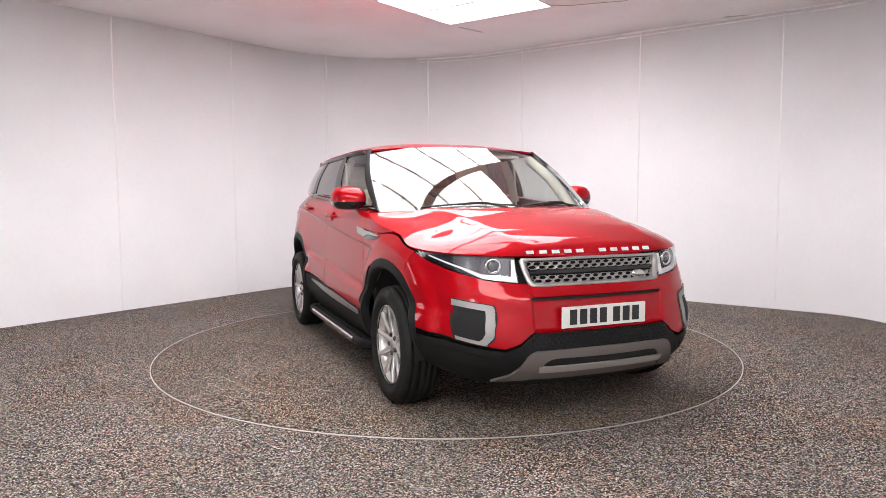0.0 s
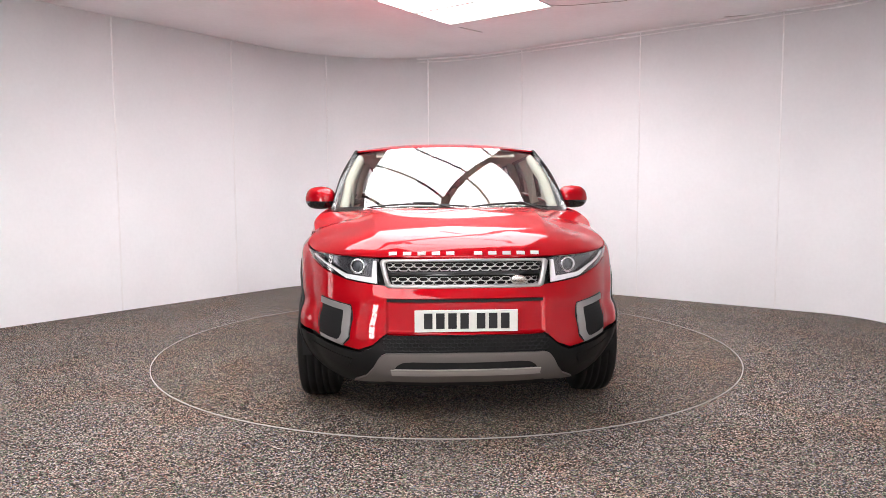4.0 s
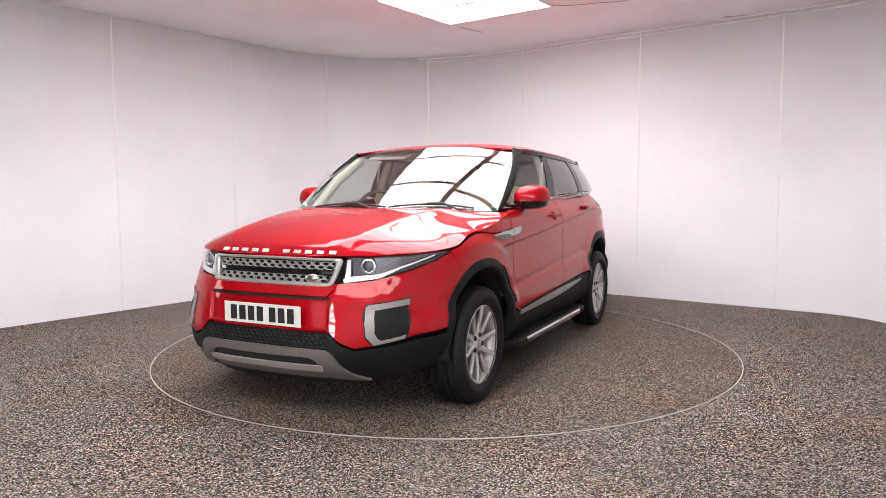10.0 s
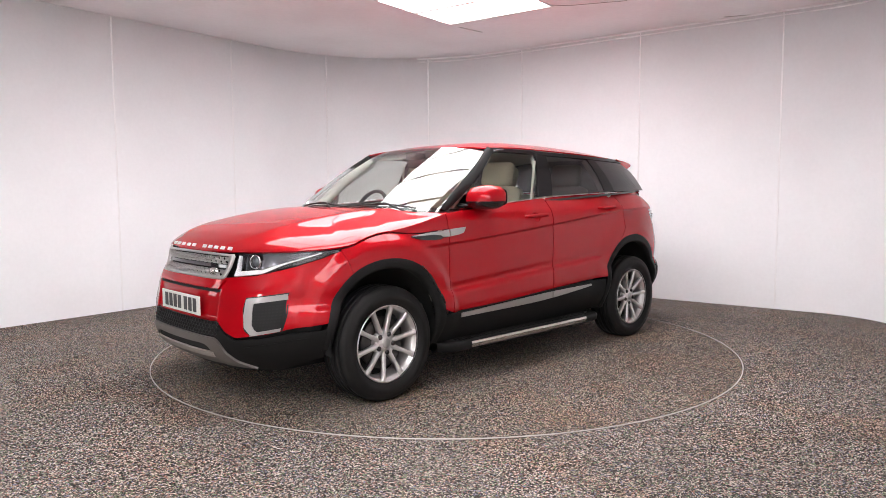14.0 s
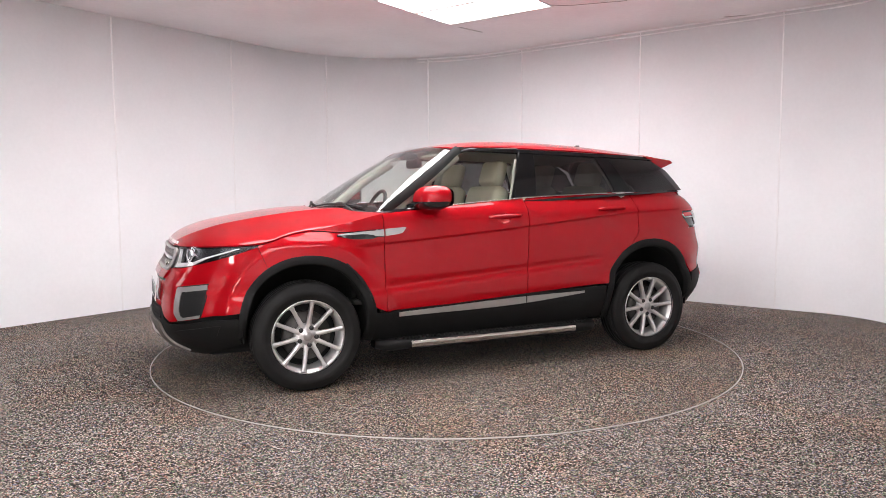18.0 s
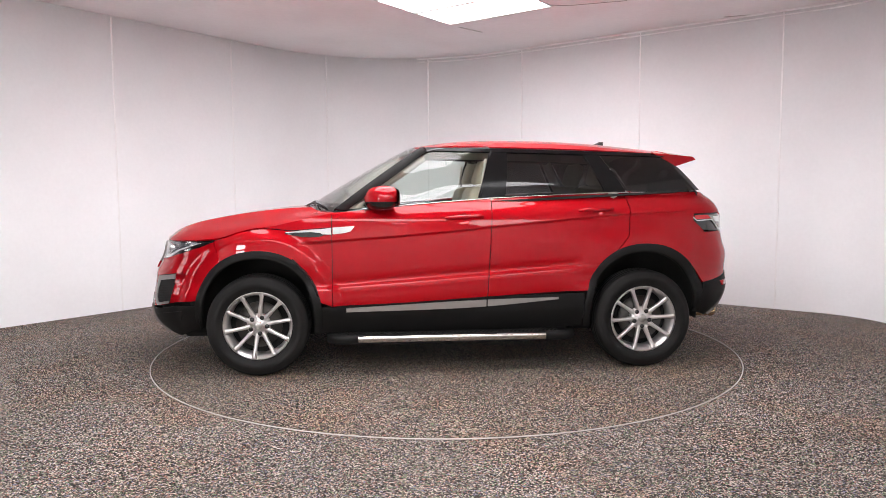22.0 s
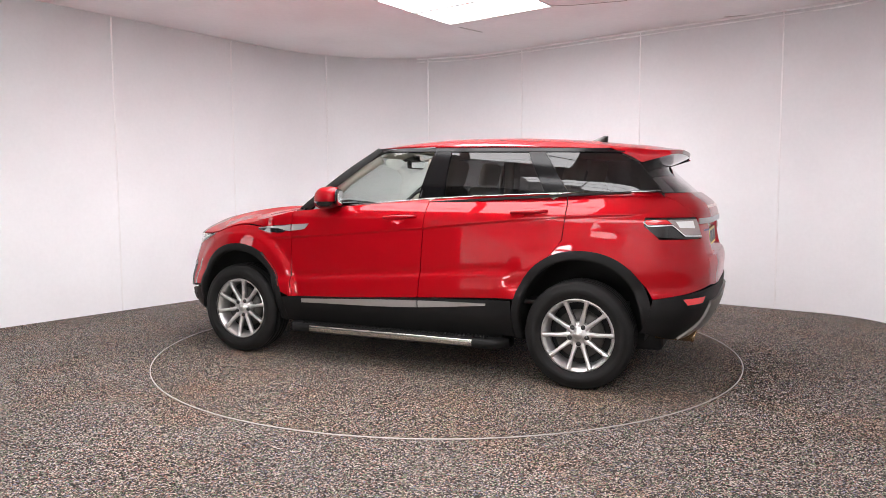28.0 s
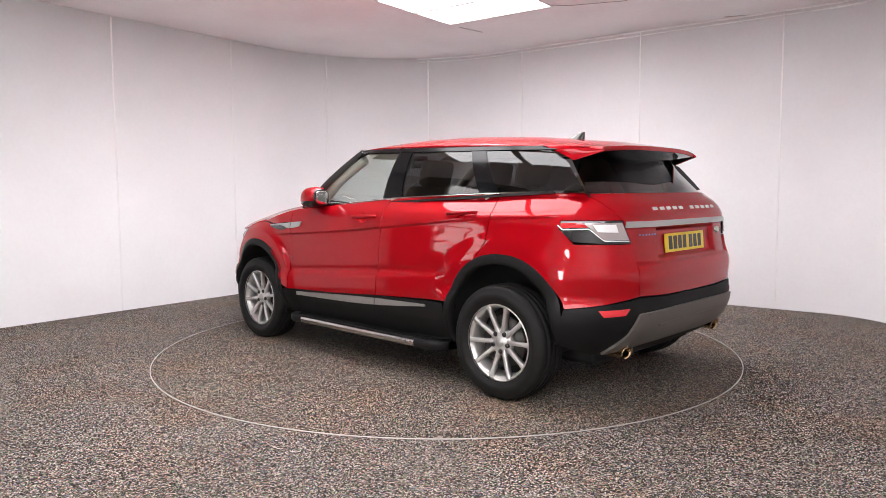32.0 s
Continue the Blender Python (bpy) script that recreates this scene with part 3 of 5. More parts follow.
def body():
    # bonnet
    rows = []
    for i in range(61):
        row = []
        for j in range(141):
            t = (j - 70) / 70 * 0.997
            x0 = max(0.80, 1.100 - 0.30 * t * t)
            row.append(bonnet_at(x0 + (F_OF(0.92) - 0.004 - x0) * math.sin(math.pi / 2 * i / 60), t))
        rows.append(row)
    bm = grid(rows)
    bmesh.ops.recalc_face_normals(bm, faces=bm.faces[:])
    if sum(f.normal.z for f in bm.faces) < 0:
        bmesh.ops.reverse_faces(bm, faces=bm.faces[:])
    part("bonnet", bm, RED, CAR, thick=0.012)
    # its sides, which reach down to the vents
    xs = np.linspace(1.27, 0.829, 20)
    for s in (1, -1):
        bm = sheet(P([("x", x, BON_L(x)) for x in xs]), P([("x", x, BON_E(x) - 0.001) for x in xs]), P([("x", 1.27, BON_L(1.27)), ("x", 1.27, BON_E(1.27))]),
                   P([("x", 0.829, BON_L(0.829)), ("x", 0.829, BON_E(0.829))]), 24, 8, sides=(s,))
        part("bonnet_side", bm, RED, CAR, thick=0.012)
    # roof
    xs = [0.275 - 2.02 * i / 60 for i in range(61)]
    rows = []
    for i, x in enumerate(xs):
        row = []
        for j in range(41):
            t = (j - 20) / 20
            bow = 0.055 * (1 - abs(t) ** 2.2) * max(0, 1 - i / 12) - 0.06 * max(0, 1 - i / 12)
            row.append(roof_at(x + bow, t))
        rows.append(row)
    bm = grid(rows)
    if sum(f.normal.z for f in bm.faces) < 0:
        bmesh.ops.reverse_faces(bm, faces=bm.faces[:])
    bm.normal_update()
    if sum(f.normal.z for f in bm.faces) < 0:
        bmesh.ops.reverse_faces(bm, faces=bm.faces[:])
    part("roof", bm, RED, CAR, thick=0.01)
    # windscreen and rear window
    bm = grid([[screen_at((j - 20) / 20, i / 20) for j in range(41)] for i in range(21)])
    s = part("windscreen", bm, SCREEN, CAR, "clear raked windscreen mirroring the ceiling lights")
    s.visible_shadow = False
    bm = grid([[rear_at(-(j - 20) / 20, i / 12) for j in range(41)] for i in range(13)])
    s = part("rear_window", bm, REAR_GLASS, CAR, "dark tinted rear window")
    s.visible_shadow = False
    # front bumper
    bm = sheet(P([("f", 0, 0.535), ("f", 0.40, 0.535), ("f", 0.47, 0.472), ("f", 0.54, 0.441), ("f", 0.70, 0.462), ("x", 1.90, 0.486), ("x", 1.737, 0.50)]),
               P([("f", 0, 0.772), ("f", 0.38, 0.772), ("f", 0.44, 0.778), ("f", 0.60, 0.795), ("x", 1.85, 0.843), ("x", 1.72, 0.884), ("x", 1.617, 0.922)]),
               P([("f", 0, 0.535), ("f", 0, 0.772)]), P(arc(*ARCH_F, 14, 56, 12) + [("x", 1.617, 0.922)]), 150, 48, f=bumper_skin, sides=(1, -1), weld=True)
    part("front_bumper", bm, RED, CAR, "red painted front bumper", thick=0.012)
    bm = sheet(P([("f", 0, 0.24), ("f", 0.4, 0.24), ("x", 1.9, 0.25), ("x", 1.72, 0.33)]),
               P([("f", 0, 0.531), ("f", 0.40, 0.531), ("f", 0.47, 0.468), ("f", 0.54, 0.437), ("f", 0.70, 0.458), ("x", 1.90, 0.482), ("x", 1.737, 0.496)]),
               P([("f", 0, 0.24), ("f", 0, 0.531)]), P([("x", 1.72, 0.33), ("x", 1.737, 0.496)]), 60, 16, sides=(1, -1), weld=True)
    part("lower_bumper", bm, BLACK_TRIM, CAR, "black textured plastic lower bumper", thick=0.012)
    for s in (1, -1):
        flank(s)
    # tailgate and rear bumper
    bm = sheet(P([("r", 0.595, 0.672), ("r", 0.3, 0.662), ("r", 0, 0.66)]), P([("r", 0.70, 1.236), ("r", 0.3, 1.24), ("r", 0, 1.24)]),
               P([("r", 0.595, 0.672), ("r", 0.605, 0.95), ("r", 0.655, 1.09), ("r", 0.70, 1.236)]), P([("r", 0, 0.66), ("r", 0, 1.24)]), 60, 90, f=gate_skin, sides=(1, -1), weld=True)
    part("tailgate", bm, RED, CAR, "red painted tailgate", thick=0.012)
    bm = sheet(P([("x", -1.70, 0.40), ("x", -1.85, 0.345), ("r", 0.4, 0.33), ("r", 0, 0.33)]), P([("x", -1.775, 0.60), ("x", -1.95, 0.625), ("r", 0.57, 0.664), ("r", 0.3, 0.654), ("r", 0, 0.652)]),
               P([("x", -1.70, 0.40), ("x", -1.775, 0.60)]), P([("r", 0, 0.33), ("r", 0, 0.652)]), 50, 20, lift=0.006, sides=(1, -1), weld=True)
    part("rear_bumper", bm, BLACK_TRIM, CAR, "black textured plastic rear bumper", thick=0.012)


HANDLES = ((0.058, -0.205, 1.079), (-0.872, -1.125, 1.122))


def cut_cup(bm, s):
    """Opens the door's skin behind the handles, where the cups sit."""
    dead = []
    for f in bm.faces:
        for x0, x1, z in HANDLES:
            if all(((v.co.x - (x0 + x1) / 2 - 0.010) / 0.054) ** 2 + ((v.co.z - z + 0.012) / 0.036) ** 2 < 1 for v in f.verts):
                dead.append(f)
    bmesh.ops.delete(bm, geom=dead, context="FACES")


def flank(s):
    side = (s,)
    bon = [("x", x, BON_L(x) - 0.006) for x in np.linspace(1.6145, 0.828, 24)]
    bm = sheet(P(arc(*ARCH_F, 56.2, 168, 20) + [("x", 0.828, 0.487)]), P(bon),
               P(arc(*ARCH_F, 56.2, 57, 2)[:1] + [("x", 1.6145, 0.930)]), P([("x", 0.828, 0.487), ("x", 0.828, BON_L(0.828) - 0.006)]), 60, 50, sides=side)
    part("front_wing", bm, RED, CAR, "red painted front wing", thick=0.012)
    g = 0.823
    bm = sheet(P([("x", g, 0.487), ("x", 0.326, 0.503), ("x", -0.225, 0.535)]), P([("x", g, 1.113), ("x", 0.326, 1.154), ("x", -0.267, 1.198)]),
               P([("x", g, 0.487), ("x", g, 1.113)]), P([("x", -0.225, 0.535), ("x", -0.249, 0.861), ("x", -0.267, 1.198)]), 110, 120, sides=side)
    cut_cup(bm, s)
    fd = part("front_door", bm, RED, CAR, "red painted front door", thick=0.012)
    bm = sheet(P([("x", -0.231, 0.535), ("x", -0.60, 0.548), ("x", -0.897, 0.555)]), P([("x", -0.273, 1.198), ("x", -0.7, 1.219), ("x", -1.218, 1.236)]),
               P([("x", -0.231, 0.535), ("x", -0.255, 0.861), ("x", -0.273, 1.198)]),
               P(arc(*ARCH_R, 17, 62, 10) + [("x", -1.222, 0.95), ("x", -1.23, 1.05), ("x", -1.218, 1.236)]), 110, 120, sides=side)
    cut_cup(bm, s)
    rd = part("rear_door", bm, RED, CAR, "red painted rear door", thick=0.012)
    bm = sheet(P(arc(*ARCH_R, 63.5, 136, 16)), P([("x", -1.224, 1.236), ("x", -1.5, 1.240), ("x", -1.80, 1.242)]),
               P(arc(*ARCH_R, 63.5, 64, 2)[:1] + [("x", -1.228, 0.95), ("x", -1.236, 1.05), ("x", -1.224, 1.236)]),
               P(arc(*ARCH_R, 135.9, 136, 2)[1:] + [("x", -1.70, 0.95), ("x", -1.715, 1.09), ("x", -1.80, 1.242)]), 34, 90, sides=side)
    sheet(P([("x", -1.715, 1.092), ("r", 0.659, 1.092)]), P([("x", -1.80, 1.242), ("r", 0.704, 1.238)]), P([("x", -1.715, 1.092), ("x", -1.80, 1.242)]),
          P([("r", 0.659, 1.092), ("r", 0.704, 1.238)]), 20, 16, sides=side, bm=bm)
    sheet(P([("x", -1.698, 0.957), ("x", -1.80, 0.960)]), P([("x", -1.698, 1.050), ("x", -1.704, 1.047)]), P([("x", -1.698, 0.957), ("x", -1.698, 1.050)]),
          P([("x", -1.80, 0.960), ("x", -1.79, 0.970), ("x", -1.704, 1.047)]), 8, 10, sides=side, bm=bm)
    part("rear_wing", bm, RED, CAR, "red painted rear wing", thick=0.012)
    bm = sheet(P([("x", -1.775, 0.606), ("x", -1.95, 0.631), ("r", 0.599, 0.670)]), P([("x", -1.70, 0.958), ("r", 0.609, 0.958)]),
               P([("x", -1.775, 0.606), ("x", -1.735, 0.67), ("x", -1.663, 0.756), ("x", -1.70, 0.958)]), P([("r", 0.599, 0.670), ("r", 0.609, 0.958)]), 36, 24, sides=side)
    part("bumper_corner", bm, RED, CAR, "red painted rear bumper corner", thick=0.012)
    # black sill below the doors
    bm = sheet(P([("x", 0.95, 0.29), ("x", 0.0, 0.28), ("x", -0.90, 0.31)]), P([("x", 0.90, 0.479), ("x", 0.823, 0.482), ("x", 0.326, 0.498), ("x", -0.228, 0.530), ("x", -0.60, 0.543), ("x", -0.90, 0.550)]),
               P([("x", 0.95, 0.29), ("x", 0.90, 0.479)]), P([("x", -0.90, 0.31), ("x", -0.90, 0.550)]), 40, 16, lift=-0.002, sides=side)
    part("sill", bm, BLACK_TRIM, CAR, "black textured plastic sill", thick=0.02)
    # arch trims
    for cx, cz, rx, rz, ix, irx, irz in ((*ARCH_F, 1.327, 0.375, 0.399), (*ARCH_R, -1.333, 0.381, 0.405)):
        a0, a1 = (-4, 194) if cx > 0 else (-14, 182)
        o, i = arc(cx, cz, rx + 0.004, rz + 0.004, a0, a1, 40), arc(ix, cz, irx, irz, a0, a1, 40)
        rows = []
        for k in range(5):
            row = []
            for a, b in zip(i, o):
                t = k / 4
                x, z = a[1] + (b[1] - a[1]) * t, a[2] + (b[2] - a[2]) * t
                q = qx(x, z)
                v = skin(q, z) + normal_of(skin, q, z) * (0.005 - 0.004 * (k == 4) - 0.003 * (k == 0))
                row.append(Vector((v.x, v.y * s, v.z)))
            rows.append(row if s < 0 else row[::-1])
        rows.insert(0, [Vector((p.x, p.y - 0.05 * s, p.z)) for p in rows[0]])
        bm = grid(rows)
        bm.normal_update()
        if sum(f.normal.y for f in bm.faces) * s < 0:
            bmesh.ops.reverse_faces(bm, faces=bm.faces[:])
        part("wheel_arch_trim", bm, BLACK_TRIM, CAR, "black plastic wheel arch trim", thick=0.006)
        rows = []
        for y in (0.89, 0.62):
            rows.append([Vector((ix + (irx + 0.02) * math.cos(radians(a)), y * s, cz + (irz + 0.02) * math.sin(radians(a)))) for a in range(-10, 191, 5)])
        bm = grid(rows)
        bm.verts.ensure_lookup_table()
        n = len(rows[0])
        bm.faces.new([bm.verts[n + k] for k in range(n)])
        part("wheel_housing", bm, DARK, CAR, "dark wheel housing")


def glasshouse(s):
    # front door glass, rear door glass, quarter glass, and the black pillars
    b = lambda x: BELT(x) + 0.012
    e = lambda x: ROOF_E(x) - 0.022
    fw = hsheet([(0.70, b(0.70)), (-0.175, b(-0.175))], [(0.165, e(0.165)), (-0.27, e(-0.27))], [(0.70, b(0.70)), (0.41, 1.39), (0.165, e(0.165))],
                [(-0.175, b(-0.175)), (-0.27, e(-0.27))], 24, 16, -0.004, s)
    g = part("front_door_window", fw, CLEAR, CAR, "clear front door window")
    g.visible_shadow = False
    rw = hsheet([(-0.375, b(-0.375)), (-1.08, b(-1.08))], [(-0.40, e(-0.40)), (-0.935, e(-0.935))], [(-0.375, b(-0.375)), (-0.345, 1.40), (-0.40, e(-0.40))],
                [(-1.08, b(-1.08)), (-0.935, e(-0.935))], 24, 16, -0.004, s)
    g = part("rear_door_window", rw, PRIVACY, CAR, "dark tinted rear door window")
    g.visible_shadow = False
    qw = hsheet([(-1.235, b(-1.235)), (-1.80, b(-1.80))], [(-1.055, e(-1.055)), (-1.52, e(-1.52))], [(-1.235, b(-1.235)), (-1.055, e(-1.055))],
                [(-1.80, b(-1.80)), (-1.66, 1.42), (-1.52, e(-1.52))], 24, 16, -0.002, s)
    g = part("quarter_window", qw, REAR_GLASS, CAR, "dark tinted rear quarter window")
    g.visible_shadow = False
    for nm, lo, hi in (("centre_pillar", (-0.178, -0.372), (-0.273, -0.397)), ("rear_pillar", (-1.083, -1.232), (-0.938, -1.052))):
        bm = hsheet([(lo[0], b(lo[0])), (lo[1], b(lo[1]))], [(hi[0], e(hi[0])), (hi[1], e(hi[1]))], [(lo[0], b(lo[0])), (hi[0], e(hi[0]))], [(lo[1], b(lo[1])), (hi[1], e(hi[1]))], 8, 12, 0.0, s)
        part(nm, bm, SATIN_BLACK, CAR, "satin black pillar cover", thick=0.02)
    # roof rail trim between glass and roof, belt moulding
    bm = hsheet([(0.19, e(0.19)), (-1.56, e(-1.56))], [(0.20, e(0.20) + 0.024), (-1.56, e(-1.56) + 0.024)], [(0.19, e(0.19)), (0.20, e(0.20) + 0.024)], [(-1.56, e(-1.56)), (-1.56, e(-1.56) + 0.024)], 40, 3, 0.004, s)
    part("window_rail", bm, SATIN_BLACK, CAR, "satin black window rail", thick=0.02)
    bm = hsheet([(0.80, b(0.80) - 0.016), (-1.62, b(-1.62) - 0.016)], [(0.80, b(0.80)), (-1.62, b(-1.62))], [(0.80, b(0.80) - 0.016), (0.80, b(0.80))], [(-1.62, b(-1.62) - 0.016), (-1.62, b(-1.62))], 50, 3, 0.003, s)
    part("belt_moulding", bm, GLOSS_BLACK, CAR, "gloss black belt moulding", thick=0.012)
    # the shoulder between the body's upper edge and the glass
    rows = []
    top = spl((-1.80, 1.238), (-1.2, 1.233), (-0.26, 1.195), (0.33, 1.151), (0.80, 1.110))
    for i in range(41):
        x = 0.80 - 2.60 * i / 40
        z = top(x)
        o, h = skin(qx(x, z), z), house(x, max(z, BELT(x)))
        a, c = Vector((x, o.y * s - 0.002 * s, z)), Vector((h.x, (h.y - 0.012) * s, z + 0.004))
        rows.append([a, a.lerp(c, 0.5) + Vector((0, 0, 0.003)), c])
    bm = grid(rows if s < 0 else [r[::-1] for r in rows])
    bm.normal_update()
    if sum(f.normal.z for f in bm.faces) < 0:
        bmesh.ops.reverse_faces(bm, faces=bm.faces[:])
    part("belt_shoulder", bm, RED, CAR)
    # windscreen pillar
    rows = []
    for i in range(25):
        v = i / 24
        a = screen_at(s * 1.0, v)
        z = b(0.72) + (e(0.17) - b(0.72)) * v
        x = 0.735 + (0.172 - 0.735) * v - 0.02 * math.sin(math.pi * v)
        c = house(x, z)
        c = Vector((c.x, c.y * s, c.z))
        m = a.lerp(c, 0.5) + Vector((0.004, 0.005 * s, 0.004))
        rows.append([a, a.lerp(m, 0.5) + Vector((0.002, 0.001 * s, 0.003)), m, m.lerp(c, 0.5) + Vector((0.001, 0.003 * s, 0.0015)), c])
    bm = grid(rows if s < 0 else [r[::-1] for r in rows])
    # Chrome tube: the pillar's bright strip, and the ceiling's reflection in its gloss.
    line = [r[1].lerp(r[2], 0.5) + Vector((0.006, 0.007 * s, 0.006)) for r in rows]
    part("pillar_line", tube(line[1:-1], 0.0075, 8), CHROME, CAR, "thin chrome pillar line that also stands for the ceiling's reflection")
    part("windscreen_pillar", bm, GLOSS_BLACK, CAR, "gloss black windscreen pillar", thick=0.02)


NUT = material("dark wheel nut steel", (0.06, 0.058, 0.058), rough=0.3, metal=0.8)


def wheel_parts(wh, s):
    """A wheel about its axle; the outer face looks along s * y."""
    R = 0.345
    pr = [(0.225, 0.070), (0.232, 0.092), (0.245, 0.103), (0.262, 0.1085), (0.264, 0.1105), (0.28, 0.113), (0.298, 0.1118), (0.300, 0.1095), (0.318, 0.107), (0.334, 0.096), (0.342, 0.075), (0.343, 0.064), (0.334, 0.062), (0.334, 0.053), (R, 0.051), (R, 0.022), (0.335, 0.020), (0.335, 0.010), (R, 0.008), (R, -0.018), (0.335, -0.020), (0.335, -0.030), (R, -0.032), (R, -0.05), (0.334, -0.054), (0.334, -0.064), (0.342, -0.066), (0.335, -0.095), (0.30, -0.112), (0.235, -0.10), (0.225, -0.08)]
    tyre = part("tyre", lathe([(r, a * s) for r, a in pr], 72), RUBBER, wh, "black rubber tyre")
    bm = lathe([(0.226, 0.098 * s), (0.232, 0.096 * s), (0.231, 0.085 * s), (0.219, 0.080 * s), (0.206, 0.060 * s), (0.200, 0.0), (0.205, -0.09 * s), (0.226, -0.095 * s)], 64)
    # ten slim spokes in five pairs
    for k in range(10):
        a = radians(36 * k + 18)
        c, sn = math.cos(a), math.sin(a)
        rows = []
        for r, w, y in ((0.045, 0.021, 0.062), (0.075, 0.016, 0.066), (0.13, 0.013, 0.076), (0.19, 0.0125, 0.084), (0.222, 0.018, 0.088)):
            ring = []
            for dw, dy in ((-w, -0.004), (-w * 0.7, 0.004), (w * 0.7, 0.004), (w, -0.004), (w * 0.8, -0.03), (-w * 0.8, -0.03)):
                ring.append(Vector((c * r - sn * dw, (y + dy) * s, sn * r + c * dw)))
            rows.append(ring)
        grid(rows, bm, close=True)
    rim = part("rim", bm, ALLOY, wh, "silver ten-spoke alloy rim")
    part("hub", lathe([(0.0, 0.074 * s), (0.030, 0.074 * s), (0.034, 0.070 * s), (0.074, 0.064 * s), (0.080, 0.055 * s), (0.080, 0.02 * s)], 40), ALLOY, rim)
    part("centre_cap", lathe([(0.0, 0.079 * s), (0.026, 0.078 * s), (0.030, 0.073 * s)], 28), SATIN, rim, "round silver centre cap")
    for k in range(5):
        a = radians(72 * k + 36)
        part("wheel_nut", lathe([(0.0, 0.078 * s), (0.009, 0.078 * s), (0.013, 0.074 * s), (0.0155, 0.070 * s), (0.0155, 0.055 * s)], 10, at=(0.057 * math.cos(a), 0, 0.057 * math.sin(a))), NUT, rim, "dark wheel nut")
    part("brake_disc", lathe([(0.06, 0.03 * s), (0.155, 0.03 * s), (0.155, 0.006 * s), (0.06, 0.006 * s)], 48), CAST, wh, "grey iron brake disc")
    part("wheel_back", lathe([(0.0, -0.02 * s), (0.2, -0.02 * s)], 40), DARK, wh)


def wheels():
    for x in (1.33, -1.33):
        for s in (1, -1):
            wh = new("wheel")
            wh.parent = CAR
            wh.matrix_basis = pose(x, s * 0.822 if x > 0 else s * 0.838, 0.357, 0, -8 if x > 0 else -15, 0)
            wheel_parts(wh, s)


def underbody():
    bm = bmesh.new()
    add_box(bm, 0.05, 0, 0.36, 3.7, 1.22, 0.26, 0.03)
    add_box(bm, 0.02, 0, 0.36, 1.66, 1.70, 0.20, 0.03)
    add_box(bm, 1.45, 0, 0.68, 0.6, 1.1, 0.45, 0.03)
    part("underbody", bm, DARK, CAR, "dark underbody", smooth=False)


body()
for s in (1, -1):
    glasshouse(s)
wheels()
underbody()


# ---------------------------------------------------------------- the car's details
def strip(pts, half, lift, sides=(1,), bm=None, n=30, f=skin):
    """A band along a line of the skin, half its width to each side in height."""
    lo = [(q, z - half) for q, z in pts]
    hi = [(q, z + half) for q, z in pts]
    return sheet(lo, hi, [lo[0], hi[0]], [lo[-1], hi[-1]], n, 4, lift, f, sides, bm)


def hexband(y0, y1, z0, z1, nx, nz, wall_w, lift, depth=0.012, bm=None):
    """A net of flattened hexagons on the nose between two heights, mirrored about the middle."""
    bm = bm or bmesh.new()
    w = (y1 - y0) / nx
    h = (z1 - z0) / nz
    for r in range(nz):
        for c in range(nx + (r % 2)):
            cy, cz = y0 + (c + 0.5 - 0.5 * (r % 2)) * w, z0 + (r + 0.5) * h
            ring = []
            for k in range(6):
                a = radians(60 * k)
                ring.append((0.62 * w * math.cos(a), 0.60 * h * math.sin(a) / 0.866))
            rows = []
            for sc, d in ((1.0, lift), (1.0 - wall_w, lift), (1.0 - wall_w * 1.25, lift - depth)):
                row = []
                for dy, dz in ring:
                    y = max(y0 - 0.004, min(y1 + 0.004, cy + dy * sc))
                    z = max(z0 - 0.002, min(z1 + 0.002, cz + dz * sc))
                    p = skin(qf(abs(y), z), z)
                    row.append(Vector((p.x + d, y, z)))
                rows.append(row)
            grid(rows, bm, close=True)
    return bm


def plate(parent, name, x, z, mat, face, tilt=0.0):
    """A registration plate with plain dark bars in place of its characters."""
    pl = part(name, box(0, 0, 0, 0.006, 0.520, 0.111, 0.002), mat, parent, "plain registration plate with dark bars", smooth=False)
    pl.matrix_basis = pose(x, 0, z, 0, tilt, 0)
    y = -0.217 * face
    for k in range(7):
        y0 = y + 0.025 * face
        b = part("bar", box(0.0038 * face, y0, 0, 0.002, 0.043, 0.079, 0.0), INK, pl, smooth=False)
        y += (0.061 if k != 3 else 0.083) * face
    return pl


def lettering(parent, y0, y1, f, h, gapped, face):
    """Plain raised silver blocks in the place of a name."""
    w = (y1 - y0 - 0.07) / 10
    y = y0
    for k in range(10):
        yc = y + w / 2
        p, n = f(yc)
        u = Vector((0, 1, 0)) - n * n.y
        u.normalize()
        v = n.cross(u)
        m = Matrix((u, v, n)).transposed()
        bm = box(p.x, p.y, p.z, w * 0.58, h * 0.72, 0.006, 0.0015, m)
        part("letter_block", bm, LETTER, parent, smooth=False)
        y += w + (0.07 if k == 4 else 0)


